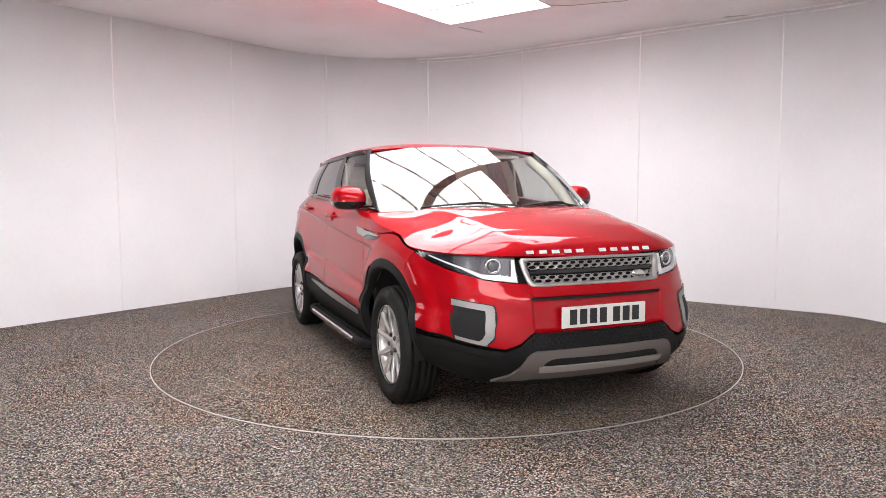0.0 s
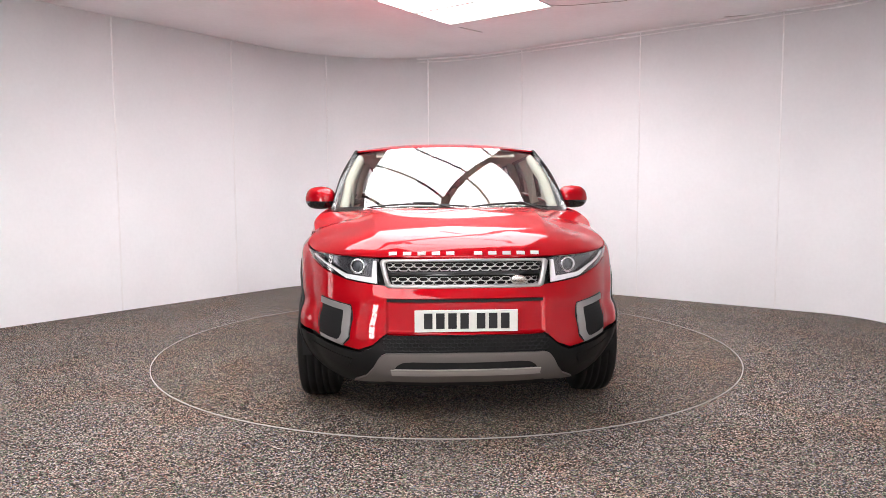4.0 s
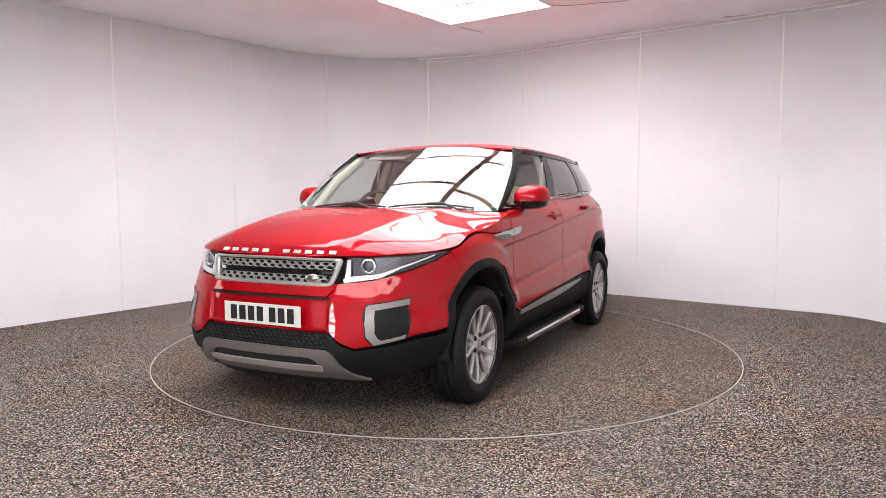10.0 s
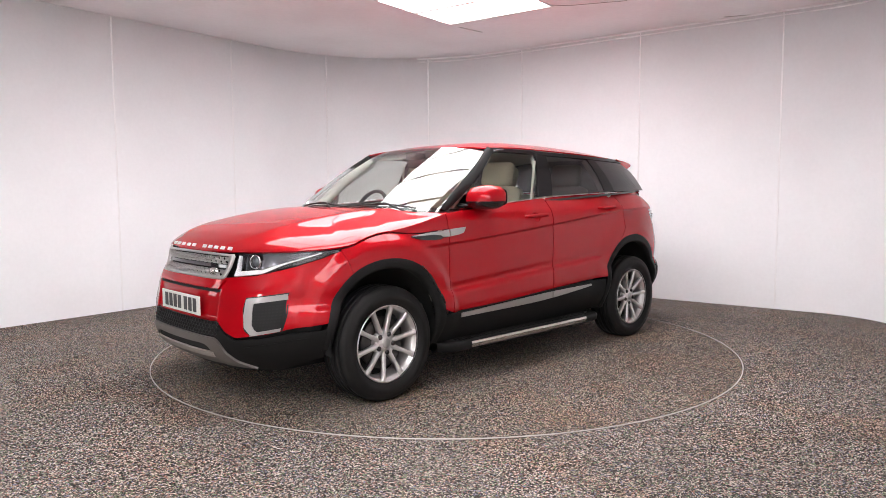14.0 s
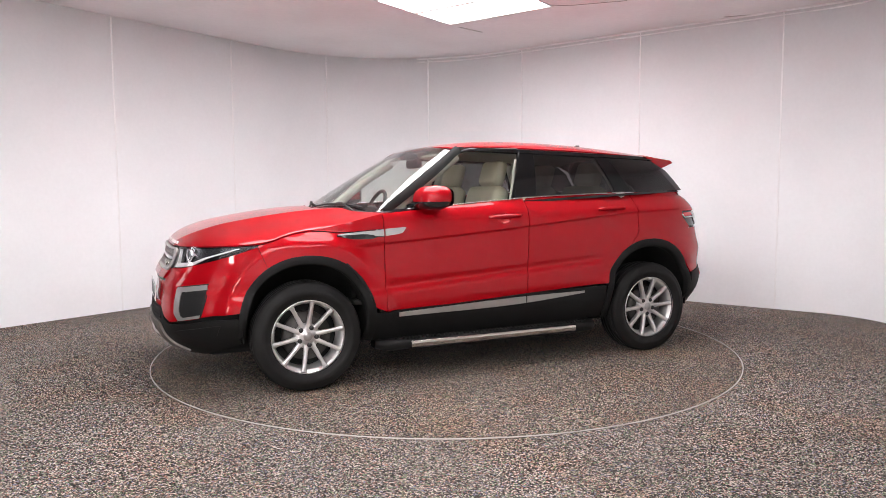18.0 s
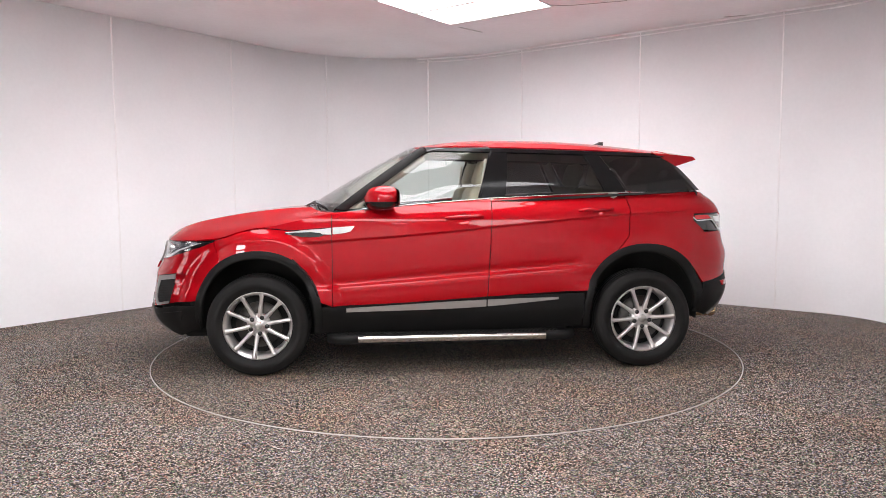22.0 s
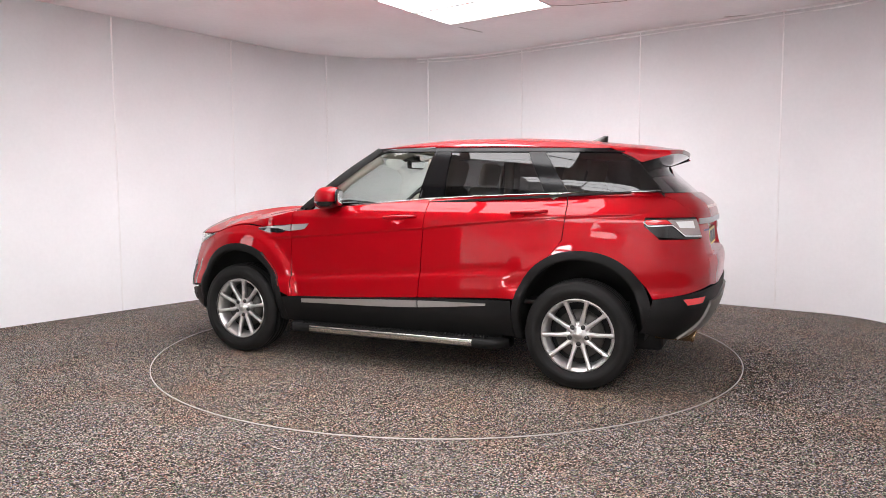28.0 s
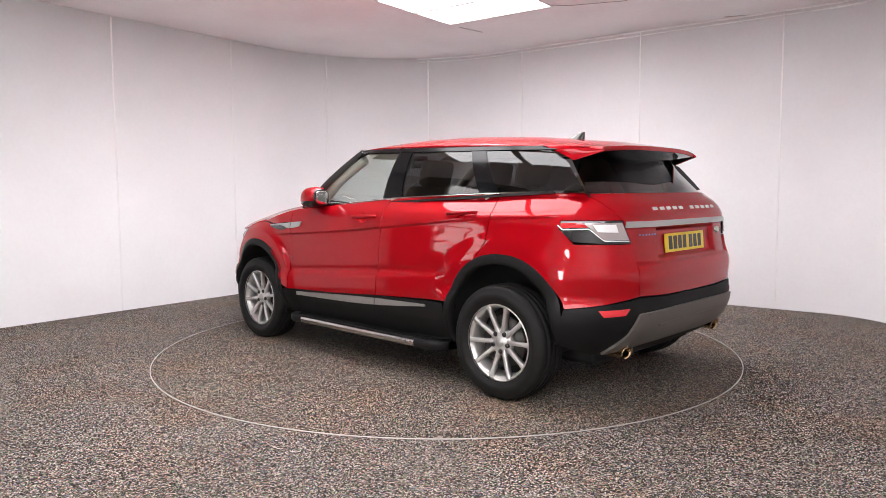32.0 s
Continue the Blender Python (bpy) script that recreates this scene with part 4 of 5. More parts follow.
def nose():
    # dark inner faces behind the openings
    bm = sheet(P([("f", 0, 0.30), ("x", 1.75, 0.32)]), P([("f", 0, 0.90), ("x", 1.66, 0.92)]), P([("f", 0, 0.30), ("f", 0, 0.90)]), P([("x", 1.75, 0.32), ("x", 1.66, 0.92)]), 50, 12, lift=-0.055, sides=(1, -1), weld=True)
    part("bumper_core", bm, DARK, CAR, "dark inner bumper")
    # grille
    g = new("grille")
    g.parent = CAR
    outer = [("f", 0.0, 0.764), ("f", 0.385, 0.764), ("f", 0.405, 0.774), ("f", 0.437, 0.892), ("f", 0.425, 0.906), ("f", 0.0, 0.909)]
    inner = [("f", 0.0, 0.778), ("f", 0.372, 0.778), ("f", 0.382, 0.786), ("f", 0.408, 0.883), ("f", 0.400, 0.893), ("f", 0.0, 0.896)]
    for nm, prof, mat, lab in (("surround", ((outer, 0.0), (outer, 0.012), (inner, 0.012), (inner, -0.02)), SATIN, "satin silver grille surround"),):
        bm = bmesh.new()
        for s in (1, -1):
            rows = []
            for line, lift in prof:
                row = []
                for a in resample([(p[1], p[2]) for p in line], 60):
                    v = skin(qf(a[0], a[1]), a[1])
                    row.append(Vector((v.x + lift, v.y * s, v.z)))
                rows.append(row if s > 0 else row[::-1])
            grid(rows, bm)
        bmesh.ops.recalc_face_normals(bm, faces=bm.faces[:])
        part(nm, bm, mat, g, lab)
    bm = sheet(P([("f", 0, 0.789), ("f", 0.375, 0.789)]), P([("f", 0, 0.899), ("f", 0.405, 0.899)]), P([("f", 0, 0.789), ("f", 0, 0.899)]), P([("f", 0.375, 0.789), ("f", 0.405, 0.899)]), 20, 6, lift=-0.03, sides=(1, -1), weld=True)
    part("backing", bm, DARK, g, "black grille backing")
    part("upper_mesh", hexband(-0.392, 0.392, 0.850, 0.886, 15, 2, 0.17, 0.006, 0.02), SATIN, g, "silver honeycomb grille bar")
    part("lower_mesh", hexband(-0.370, 0.370, 0.780, 0.816, 14, 2, 0.17, 0.006, 0.02), SATIN, g, "silver honeycomb grille bar")
    bm = strip(P([("f", 0, 0.835), ("f", 0.39, 0.835)]), 0.009, 0.0, (1, -1))
    part("centre_bar", bm, GLOSS_BLACK, g, "gloss black centre bar")
    p = skin(qf(0.275, 0.802), 0.802)
    bm = bmesh.new()
    lathe([(0.0, 0.020), (0.030, 0.019), (0.036, 0.014), (0.040, 0.002)], 32, "x", bm)
    for v in bm.verts:
        v.co = Vector((v.co.x, v.co.y * 1.12, v.co.z * 0.62)) + Vector((p.x - 0.004, 0.275, 0.802))
    part("badge", bm, STEEL, g, "plain oval silver badge")
    # number plate, shade of the slot, lower net
    plate(CAR, "front_plate", 2.180, 0.606, PLATE_W, 1)
    bm = sheet(P([("f", 0, 0.712), ("f", 0.392, 0.712)]), P([("f", 0, 0.758), ("f", 0.42, 0.760)]), P([("f", 0, 0.712), ("f", 0, 0.758)]), P([("f", 0.392, 0.712), ("f", 0.42, 0.760)]), 30, 8, 0.011, sides=(1, -1), weld=True)
    part("bumper_brow", bm, RED, CAR, thick=0.013)
    # Dark strip stands for the shade in the red groove under the brow.
    bm = strip(P([("f", 0, 0.704), ("f", 0.400, 0.704)]), 0.007, -0.003, (1, -1))
    part("bumper_slot", bm, DARK, CAR, "dark strip for the shade in the bumper groove")
    part("lower_grille", hexband(-0.42, 0.42, 0.455, 0.530, 26, 4, 0.28, 0.006, 0.02), NET, CAR, "black honeycomb lower grille")
    # skid plate: a bar over a slot, with splayed legs
    sk = new("front_skid_plate")
    sk.parent = CAR
    bm = sheet(P([("f", 0, 0.400), ("f", 0.27, 0.404)]), P([("f", 0, 0.446), ("f", 0.27, 0.445)]), P([("f", 0, 0.400), ("f", 0, 0.446)]), P([("f", 0.27, 0.404), ("f", 0.27, 0.445)]), 24, 5, 0.016, sides=(1, -1), weld=True)
    leg_in = [("f", 0.405, 0.290), ("f", 0.378, 0.335), ("f", 0.362, 0.364), ("f", 0.345, 0.386), ("f", 0.318, 0.400), ("f", 0.27, 0.404)]
    leg_out = [("f", 0.57, 0.276), ("f", 0.505, 0.316), ("f", 0.468, 0.364), ("f", 0.442, 0.412), ("f", 0.425, 0.432), ("f", 0.398, 0.444), ("f", 0.27, 0.445)]
    for s in (1, -1):
        sheet(P([leg_in[0], leg_out[0]]), P([leg_in[-1], leg_out[-1]]), P(leg_in), P(leg_out), 8, 30, 0.016, sides=(s,), bm=bm)
    part("frame", bm, SKID, sk, "warm grey skid plate", thick=0.014)
    bm = sheet(P([("f", 0, 0.280), ("f", 0.41, 0.284)]), P([("f", 0, 0.330), ("f", 0.375, 0.334)]), P([("f", 0, 0.280), ("f", 0, 0.330)]), P([("f", 0.41, 0.284), ("f", 0.375, 0.334)]), 24, 5, 0.008, sides=(1, -1))
    part("lower_face", bm, SKID, sk, "warm grey lower face", thick=0.01)
    bm = strip(P([("f", 0, 0.349), ("f", 0.375, 0.351)]), 0.014, 0.022, (1, -1))
    part("lip", bm, SKID_LIP, sk, "bright lower lip", thick=0.012)
    bm = strip(P([("f", 0, 0.380), ("f", 0.37, 0.380)]), 0.03, 0.004, (1, -1))
    part("slot", bm, DARK, sk, "black slot")
    # lettering on the bonnet's edge
    def on_bonnet(y):
        lo, hi = 1.80, F_OF(0.92) - 0.004
        for _ in range(40):
            x = (lo + hi) / 2
            ze = BON_E(x)
            yb = skin(qx(x, ze), ze).y
            z = bonnet_at(x, min(1, abs(y) / yb)).z if yb > abs(y) else 0
            lo, hi = (x, hi) if z > 0.934 else (lo, x)
        n = Vector((0.86, 0.0 + 0.12 * y, 0.50)).normalized()
        return Vector((lo, y, 0.934)) + n * 0.003, n
    lettering(CAR, -0.405, 0.405, on_bonnet, 0.027, True, 1)


def lamp(s):
    side = (s,)
    h = new("headlamp")
    h.parent = CAR
    tagged(h, "swept-back clear headlamp with white light guide")
    bot = [("f", 0.447, 0.784), ("f", 0.60, 0.801), ("x", 1.85, 0.849), ("x", 1.72, 0.890), ("x", 1.618, 0.926)]
    top = [("f", 0.452, 0.914), ("f", 0.60, 0.921), ("x", 1.85, 0.925), ("x", 1.72, 0.927), ("x", 1.618, 0.934)]
    for nm, lift, mat, lab in (("backing", -0.035, LAMP_IN, "smoked lamp interior"), ("lens", 0.001, LENS, "clear lens")):
        o = part(nm, sheet(P(bot), P(top), P([bot[0], top[0]]), P([bot[-1], top[-1]]), 40, 12, lift, sides=side), mat, h, lab)
        if nm == "lens":
            o.visible_shadow = False
    bm = sheet(P([("f", 0.452, 0.788), ("f", 0.482, 0.790)]), P([("f", 0.456, 0.900), ("f", 0.472, 0.900)]), P([("f", 0.452, 0.788), ("f", 0.456, 0.900)]), P([("f", 0.482, 0.790), ("f", 0.472, 0.900)]), 5, 10, -0.006, sides=side)
    sheet(P([("f", 0.480, 0.790), ("f", 0.62, 0.808)]), P([("f", 0.480, 0.815), ("f", 0.62, 0.829)]), P([("f", 0.480, 0.790), ("f", 0.480, 0.815)]), P([("f", 0.62, 0.808), ("f", 0.62, 0.829)]), 10, 5, -0.006, sides=side, bm=bm)
    sheet(P([("f", 0.62, 0.808), ("f", 0.70, 0.852), ("x", 1.72, 0.912)]), P([("f", 0.62, 0.829), ("f", 0.70, 0.863), ("x", 1.72, 0.917)]), P([("f", 0.62, 0.808), ("f", 0.62, 0.829)]), P([("x", 1.72, 0.912), ("x", 1.72, 0.917)]), 18, 4, -0.006, sides=side, bm=bm)
    part("light_guide", bm, DRL, h, "white light guide", thick=0.012)
    bm = sheet(P([("f", 0.60, 0.801), ("x", 1.85, 0.851), ("x", 1.66, 0.912)]), P([("f", 0.650, 0.826), ("x", 1.85, 0.888), ("x", 1.66, 0.924)]), P([("f", 0.60, 0.801), ("f", 0.650, 0.826)]), P([("x", 1.66, 0.912), ("x", 1.66, 0.924)]), 18, 5, -0.014, sides=side)
    part("lamp_bezel", bm, GLOSS_BLACK, h, "gloss black lamp bezel")
    p = skin(qf(0.555, 0.866), 0.866)
    turn = Matrix.Rotation(radians(14 * s), 3, "Z")
    for nm, prof, mat, lab in (("projector_ring", [(0.030, 0.0), (0.040, 0.004), (0.042, -0.004), (0.042, -0.03)], CHROME, "chrome ring"), ("projector", [(0.0, 0.008), (0.018, 0.005), (0.029, -0.003), (0.030, -0.012)], LENS_BALL, "round projector lens")):
        bm = lathe(prof, 32, "x")
        for v in bm.verts:
            v.co = turn @ v.co + Vector((p.x - 0.018, 0.555 * s, 0.866))
        part(nm, bm, mat, h, lab)
    # fog opening with its silver surround
    fg = new("fog_surround")
    fg.parent = CAR
    # No hole is cut: a flat dark sheet carries the recess's shade.
    o = [("f", 0.600, 0.462), ("x", 1.945, 0.505)], [("f", 0.578, 0.676), ("x", 1.892, 0.706)]
    bm = sheet(P(o[0]), P(o[1]), P([("f", 0.625, 0.468), ("f", 0.590, 0.50), ("f", 0.572, 0.60), ("f", 0.582, 0.676)]), P([("x", 1.945, 0.505), ("x", 1.892, 0.706)]), 16, 14, 0.002, sides=side)
    part("opening", bm, DARK, fg, "dark rim, and dark sheet for the opening's shaded depth")
    bm = sheet(P([("f", 0.588, 0.640), ("x", 1.900, 0.668)]), P([("f", 0.590, 0.672), ("x", 1.900, 0.698)]), P([("f", 0.588, 0.640), ("f", 0.590, 0.672)]), P([("x", 1.900, 0.668), ("x", 1.900, 0.698)]), 16, 5, 0.008, sides=side)
    sheet(P([("f", 0.625, 0.475), ("f", 0.668, 0.486)]), P([("f", 0.584, 0.668), ("f", 0.622, 0.650)]), P([("f", 0.625, 0.475), ("f", 0.594, 0.515), ("f", 0.584, 0.58), ("f", 0.584, 0.668)]), P([("f", 0.668, 0.486), ("f", 0.645, 0.503), ("f", 0.631, 0.532), ("f", 0.624, 0.60), ("f", 0.622, 0.650)]), 6, 18, 0.008, sides=side, bm=bm)
    sheet(P([("f", 0.622, 0.468), ("x", 1.955, 0.498)]), P([("f", 0.648, 0.490), ("x", 1.950, 0.516)]), P([("f", 0.622, 0.468), ("f", 0.648, 0.490)]), P([("x", 1.955, 0.498), ("x", 1.950, 0.516)]), 12, 3, 0.008, sides=side, bm=bm)
    part("frame", bm, FOG_SATIN, fg, "satin silver frame", thick=0.01)
    bm = bmesh.new()
    for k in range(9):
        z = 0.500 + 0.0165 * k
        y0, x1 = (0.655 if k < 3 else 0.632), 1.908
        strip(P([("f", y0, z), ("x", 1.922 + (0.632 - z) * 0.22, z + 0.012)]), 0.004, 0.006, side, bm, 14)
    for k in range(9):
        y = 0.64 + 0.0135 * k
        sheet(P([("f", y, 0.492), ("f", y + 0.004, 0.492)]), P([("f", y, 0.640), ("f", y + 0.004, 0.640)]), P([("f", y, 0.492), ("f", y, 0.640)]), P([("f", y + 0.004, 0.492), ("f", y + 0.004, 0.640)]), 2, 8, 0.005, sides=side, bm=bm)
    part("net", bm, NET, fg, "black plastic net")
    # blanked fog lamp in the lower bumper
    bm = sheet(P([("f", 0.60, 0.345), ("x", 1.86, 0.39)]), P([("f", 0.58, 0.400), ("x", 1.84, 0.455)]), P([("f", 0.60, 0.345), ("f", 0.58, 0.400)]), P([("x", 1.86, 0.39), ("x", 1.84, 0.455)]), 14, 6, 0.004, sides=side)
    part("bumper_blank", bm, BLACK_TRIM, CAR, "dark bumper insert", thick=0.006)


LETTER = material("bright silver lettering", (0.80, 0.79, 0.78), rough=0.3, metal=0.35)
NET = material("dark grey plastic net", (0.010, 0.010, 0.0105), rough=0.55, spec=0.25)
LENS_BALL = material("dark projector glass", (0.10, 0.11, 0.12), rough=0.05, coat=1.0, metal=0.3)


def side_details(s):
    side = (s,)
    # inner faces behind the doors
    for nm, lift, mat, z1 in (("door_shell", -0.022, DARK, 1.10), ("door_card", -0.060, LEATHER, 1.12)):
        bm = sheet(P([("x", 0.86, 0.45), ("x", -1.30, 0.56)]), P([("x", 0.86, z1 - 0.02), ("x", -1.60, z1 + 0.06)]), P([("x", 0.86, 0.45), ("x", 0.86, z1 - 0.02)]), P([("x", -1.30, 0.90), ("x", -1.60, z1 + 0.06)]), 40, 14, lift, sides=side)
        part(nm, bm, mat, CAR, "dark door frame" if mat is DARK else "ivory door lining")
    bm = sheet(P([("x", -1.66, 0.72), ("r", 0.0, 0.45)]), P([("x", -1.60, 1.19), ("r", 0.0, 1.20)]), P([("x", -1.66, 0.72), ("x", -1.60, 1.19)]), P([("r", 0.0, 0.45), ("r", 0.0, 1.20)]), 30, 14, -0.075, sides=side)
    part("rear_shell", bm, DARK, CAR, "dark inner rear body")
    # satin strips on the sill
    for x0, x1, tip in ((0.735, -0.219, 0), (-0.229, -0.722, 1)):
        zl = spl((-0.722, 0.508), (-0.236, 0.468), (0.735, 0.444))
        zh = spl((-0.722, 0.522), (-0.236, 0.513), (0.735, 0.470))
        xs = [x0 + (x1 - x0) * i / 12 for i in range(13)]
        bm = sheet(P([("x", x, zl(x)) for x in xs]), P([("x", x, zh(x)) for x in xs]), P([("x", x0, zl(x0)), ("x", x0, zh(x0))]), P([("x", x1, zl(x1)), ("x", x1, zh(x1))]), 30, 6, 0.007, sides=side)
        part("sill_trim", bm, SATIN, CAR, "satin silver sill strip", thick=0.009)
    # wing vent
    v = new("wing_vent")
    v.parent = CAR
    bm = sheet(P([("x", 1.135, 0.974), ("x", 1.02, 0.956), ("x", 0.94, 0.954), ("x", 0.88, 0.966), ("x", 0.829, 0.968)]), P([("x", 1.135, 0.984), ("x", 0.95, 1.004), ("x", 0.829, 1.014)]), P([("x", 1.135, 0.974), ("x", 1.135, 0.984)]), P([("x", 0.829, 0.966), ("x", 0.829, 1.014)]), 24, 6, 0.005, sides=side)
    part("recess", bm, GLOSS_BLACK, v, "gloss black recess", thick=0.008)
    bm = sheet(P([("x", 1.13, 0.982), ("x", 0.95, 0.990), ("x", 0.89, 0.975), ("x", 0.829, 0.972)]), P([("x", 1.13, 0.985), ("x", 0.95, 1.004), ("x", 0.829, 1.014)]), P([("x", 1.13, 0.979), ("x", 1.13, 0.985)]), P([("x", 0.829, 0.968), ("x", 0.829, 1.014)]), 24, 5, 0.011, sides=side)
    part("blade", bm, SATIN, v, "satin silver blade", thick=0.006)
    bm = sheet(P([("x", 0.819, 0.970), ("x", 0.74, 0.978), ("x", 0.700, 0.988)]), P([("x", 0.819, 1.015), ("x", 0.672, 1.024)]), P([("x", 0.819, 0.970), ("x", 0.819, 1.015)]), P([("x", 0.700, 0.988), ("x", 0.672, 1.024)]), 14, 5, 0.010, sides=side)
    part("blade", bm, SATIN, v, "satin silver blade", thick=0.006)
    # door handles with their cups
    for x0, x1, z in HANDLES:
        h = new("door_handle")
        h.parent = CAR
        xc = (x0 + x1) / 2
        a = skin(qx(xc, z), z)
        bm = bmesh.new()
        rows = []
        for i in range(15):
            t = i / 14
            x = x0 + (x1 - x0) * t
            zz = z + 0.010 * (t - 0.5)
            p = skin(qx(x, zz), zz)
            out = 0.034 * min(1, math.sin(math.pi * min(max(t, 0.001), 0.999)) * 3.2) + 0.002
            hh = 0.008 + 0.008 * math.sin(math.pi * t) ** 0.6
            rows.append([Vector((x, (p.y + out + dy) * s, zz + dz)) for dy, dz in ((-0.014, hh * 0.7), (0.0, hh), (0.004, 0), (0.0, -hh), (-0.014, -hh * 0.7))])
        grid(rows, bm, close=True)
        bmesh.ops.recalc_face_normals(bm, faces=bm.faces[:])
        part("grip", bm, RED, h)
        bm = bmesh.new()
        rows = []
        for r in range(7):
            rr = 1 - r / 6
            row = []
            for k in range(24):
                an = 2 * math.pi * k / 24
                x, zz = xc + 0.010 + 0.055 * rr * math.cos(an), z - 0.012 + 0.037 * rr * math.sin(an)
                p = skin(qx(x, zz), zz)
                row.append(Vector((x, (p.y + 0.0012 - 0.019 * (1 - rr ** 2.5)) * s, zz)))
            rows.append(row)
        grid(rows, bm, close=True)
        bmesh.ops.recalc_face_normals(bm, faces=bm.faces[:])
        part("cup", bm, RED, h)
    # side step
    st = new("side_step")
    st.parent = CAR
    rows = []
    for i in range(41):
        t = i / 40
        x = 0.875 - 1.735 * t
        end = min(1, min(t, 1 - t) / 0.07)
        y1 = 0.80 + 0.155 * (0.35 + 0.65 * math.sqrt(max(0, 1 - (1 - end) ** 2)))
        rows.append([Vector((x, y * s, z)) for y, z in ((0.76, 0.285), (y1 - 0.02, 0.287), (y1 - 0.004, 0.278), (y1, 0.262), (y1 - 0.002, 0.235), (y1 - 0.02, 0.222), (0.76, 0.225))])
    bm = grid(rows, close=True)
    bmesh.ops.recalc_face_normals(bm, faces=bm.faces[:])
    part("board", bm, BLACK_TRIM, st, "black plastic step board")
    rows = [[Vector((x, y * s, z)) for y, z in ((0.952, 0.276), (0.958, 0.271), (0.9585, 0.258), (0.9575, 0.242), (0.951, 0.233))] for x in np.linspace(0.657, -0.632, 24)]
    bm = grid(rows)
    bmesh.ops.recalc_face_normals(bm, faces=bm.faces[:])
    part("edge_trim", bm, STEEL, st, "bright polished steel edge")
    bm = bmesh.new()
    for k in range(52):
        for j in range(4):
            add_box(bm, 0.74 - 1.46 * (k + 0.5 * (j % 2)) / 52, (0.815 + 0.033 * j) * s, 0.290, 0.015, 0.020, 0.010, 0.003)
    part("tread", bm, RUBBER, st, "studded black rubber tread", smooth=False)
    # mirror
    mr = new("door_mirror")
    mr.parent = CAR
    c = Vector((0.478, 0.925 * s, 1.213))

    def shell(z_lo, z_hi, grow=1.0, front=False):
        rows = []
        for i in range(13):
            k = z_lo + (z_hi - z_lo) * i / 12
            row = []
            for j in range(33):
                a = 2 * math.pi * j / 32
                r = max(0.0, 1 - abs(k) ** 2.6) ** (1 / 2.6)
                cx, cy = math.cos(a), math.sin(a)
                px = 0.118 * math.copysign(abs(cx) ** 0.75, cx) * r
                if px < 0:
                    px *= 0.72
                py = 0.112 * math.copysign(abs(cy) ** 0.75, cy) * r * (1 - 0.10 * (k > 0) * k)
                row.append(c + Vector((px * grow - 0.03 * (py * s / 0.11) - 0.012 * k, py * grow, 0.083 * k * grow)))
            rows.append(row)
        bm = grid(rows)
        bmesh.ops.recalc_face_normals(bm, faces=bm.faces[:])
        return bm
    part("cap", shell(-0.30, 1.0), RED, mr, "red painted mirror cap")
    part("housing", shell(-1.0, -0.30, 1.01), GLOSS_BLACK, mr, "gloss black mirror housing")
    for nm, mat, off, k, lab in (("mirror_back", GLOSS_BLACK, -0.0885, 1.0, "black mirror bezel"), ("mirror_glass", CHROME, -0.0905, 0.86, "mirror glass")):
        rows = []
        for rr in (0.0, 0.5, 0.9, 1.0):
            row = []
            for j in range(32):
                a = 2 * math.pi * j / 32
                ca, sa = math.cos(a), math.sin(a)
                dy, dz = 0.088 * k * rr * math.copysign(abs(ca) ** 0.6, ca), 0.062 * k * rr * math.copysign(abs(sa) ** 0.6, sa)
                row.append(c + Vector((off + 0.010 * (rr == 1.0) - 0.03 * (dy * s / 0.11), dy, dz + 0.002)))
            rows.append(row)
        bm = grid(rows, close=True)
        bmesh.ops.recalc_face_normals(bm, faces=bm.faces[:])
        part(nm, bm, mat, mr, lab)
    rows = []
    for t in np.linspace(0, 1, 8):
        p = Vector((0.565 - 0.05 * t, (0.775 + 0.10 * t) * s, 1.160 + 0.0 * t))
        rows.append([p + Vector((dx, 0, dz)) for dx, dz in ((0.055, 0), (0.03, 0.016), (-0.04, 0.016), (-0.055, 0), (-0.04, -0.014), (0.03, -0.014))])
    bm = grid(rows, close=True)
    bmesh.ops.recalc_face_normals(bm, faces=bm.faces[:])
    part("stalk", bm, GLOSS_BLACK, mr, "black mirror stalk")
    # bright strip at the foot of the windscreen pillar, window dividers
    def hp(x, z, o=0.006):
        p = house(x, z)
        return Vector((p.x, (p.y + o) * s, p.z))
    bm = tube([hp(0.745, 1.135), hp(0.71, 1.165), hp(0.60, 1.255), hp(0.575, 1.275)], 0.006, 6)
    part("pillar_strip", bm, CHROME, CAR, "bright pillar strip")
    bm = tube([hp(x, BELT(x) + 0.004, 0.012) for x in np.linspace(0.62, -1.25, 40)], 0.0028, 6)
    part("belt_strip", bm, CHROME, CAR, "thin bright belt strip")
    bm = tube([hp(-0.195, BELT(-0.195) + 0.02, 0.002), hp(-0.283, ROOF_E(-0.28) - 0.03, 0.002)], 0.007, 6)
    part("window_post", bm, GLOSS_BLACK, CAR, "black window post")
    bm = tube([hp(0.728, 1.14, -0.006), hp(0.42, 1.385, -0.004), hp(0.18, 1.530, -0.004), hp(0.10, 1.549, -0.004), hp(-0.27, 1.552, -0.004)], 0.012, 6)
    part("window_frame", bm, GLOSS_BLACK, CAR, "black window frame")


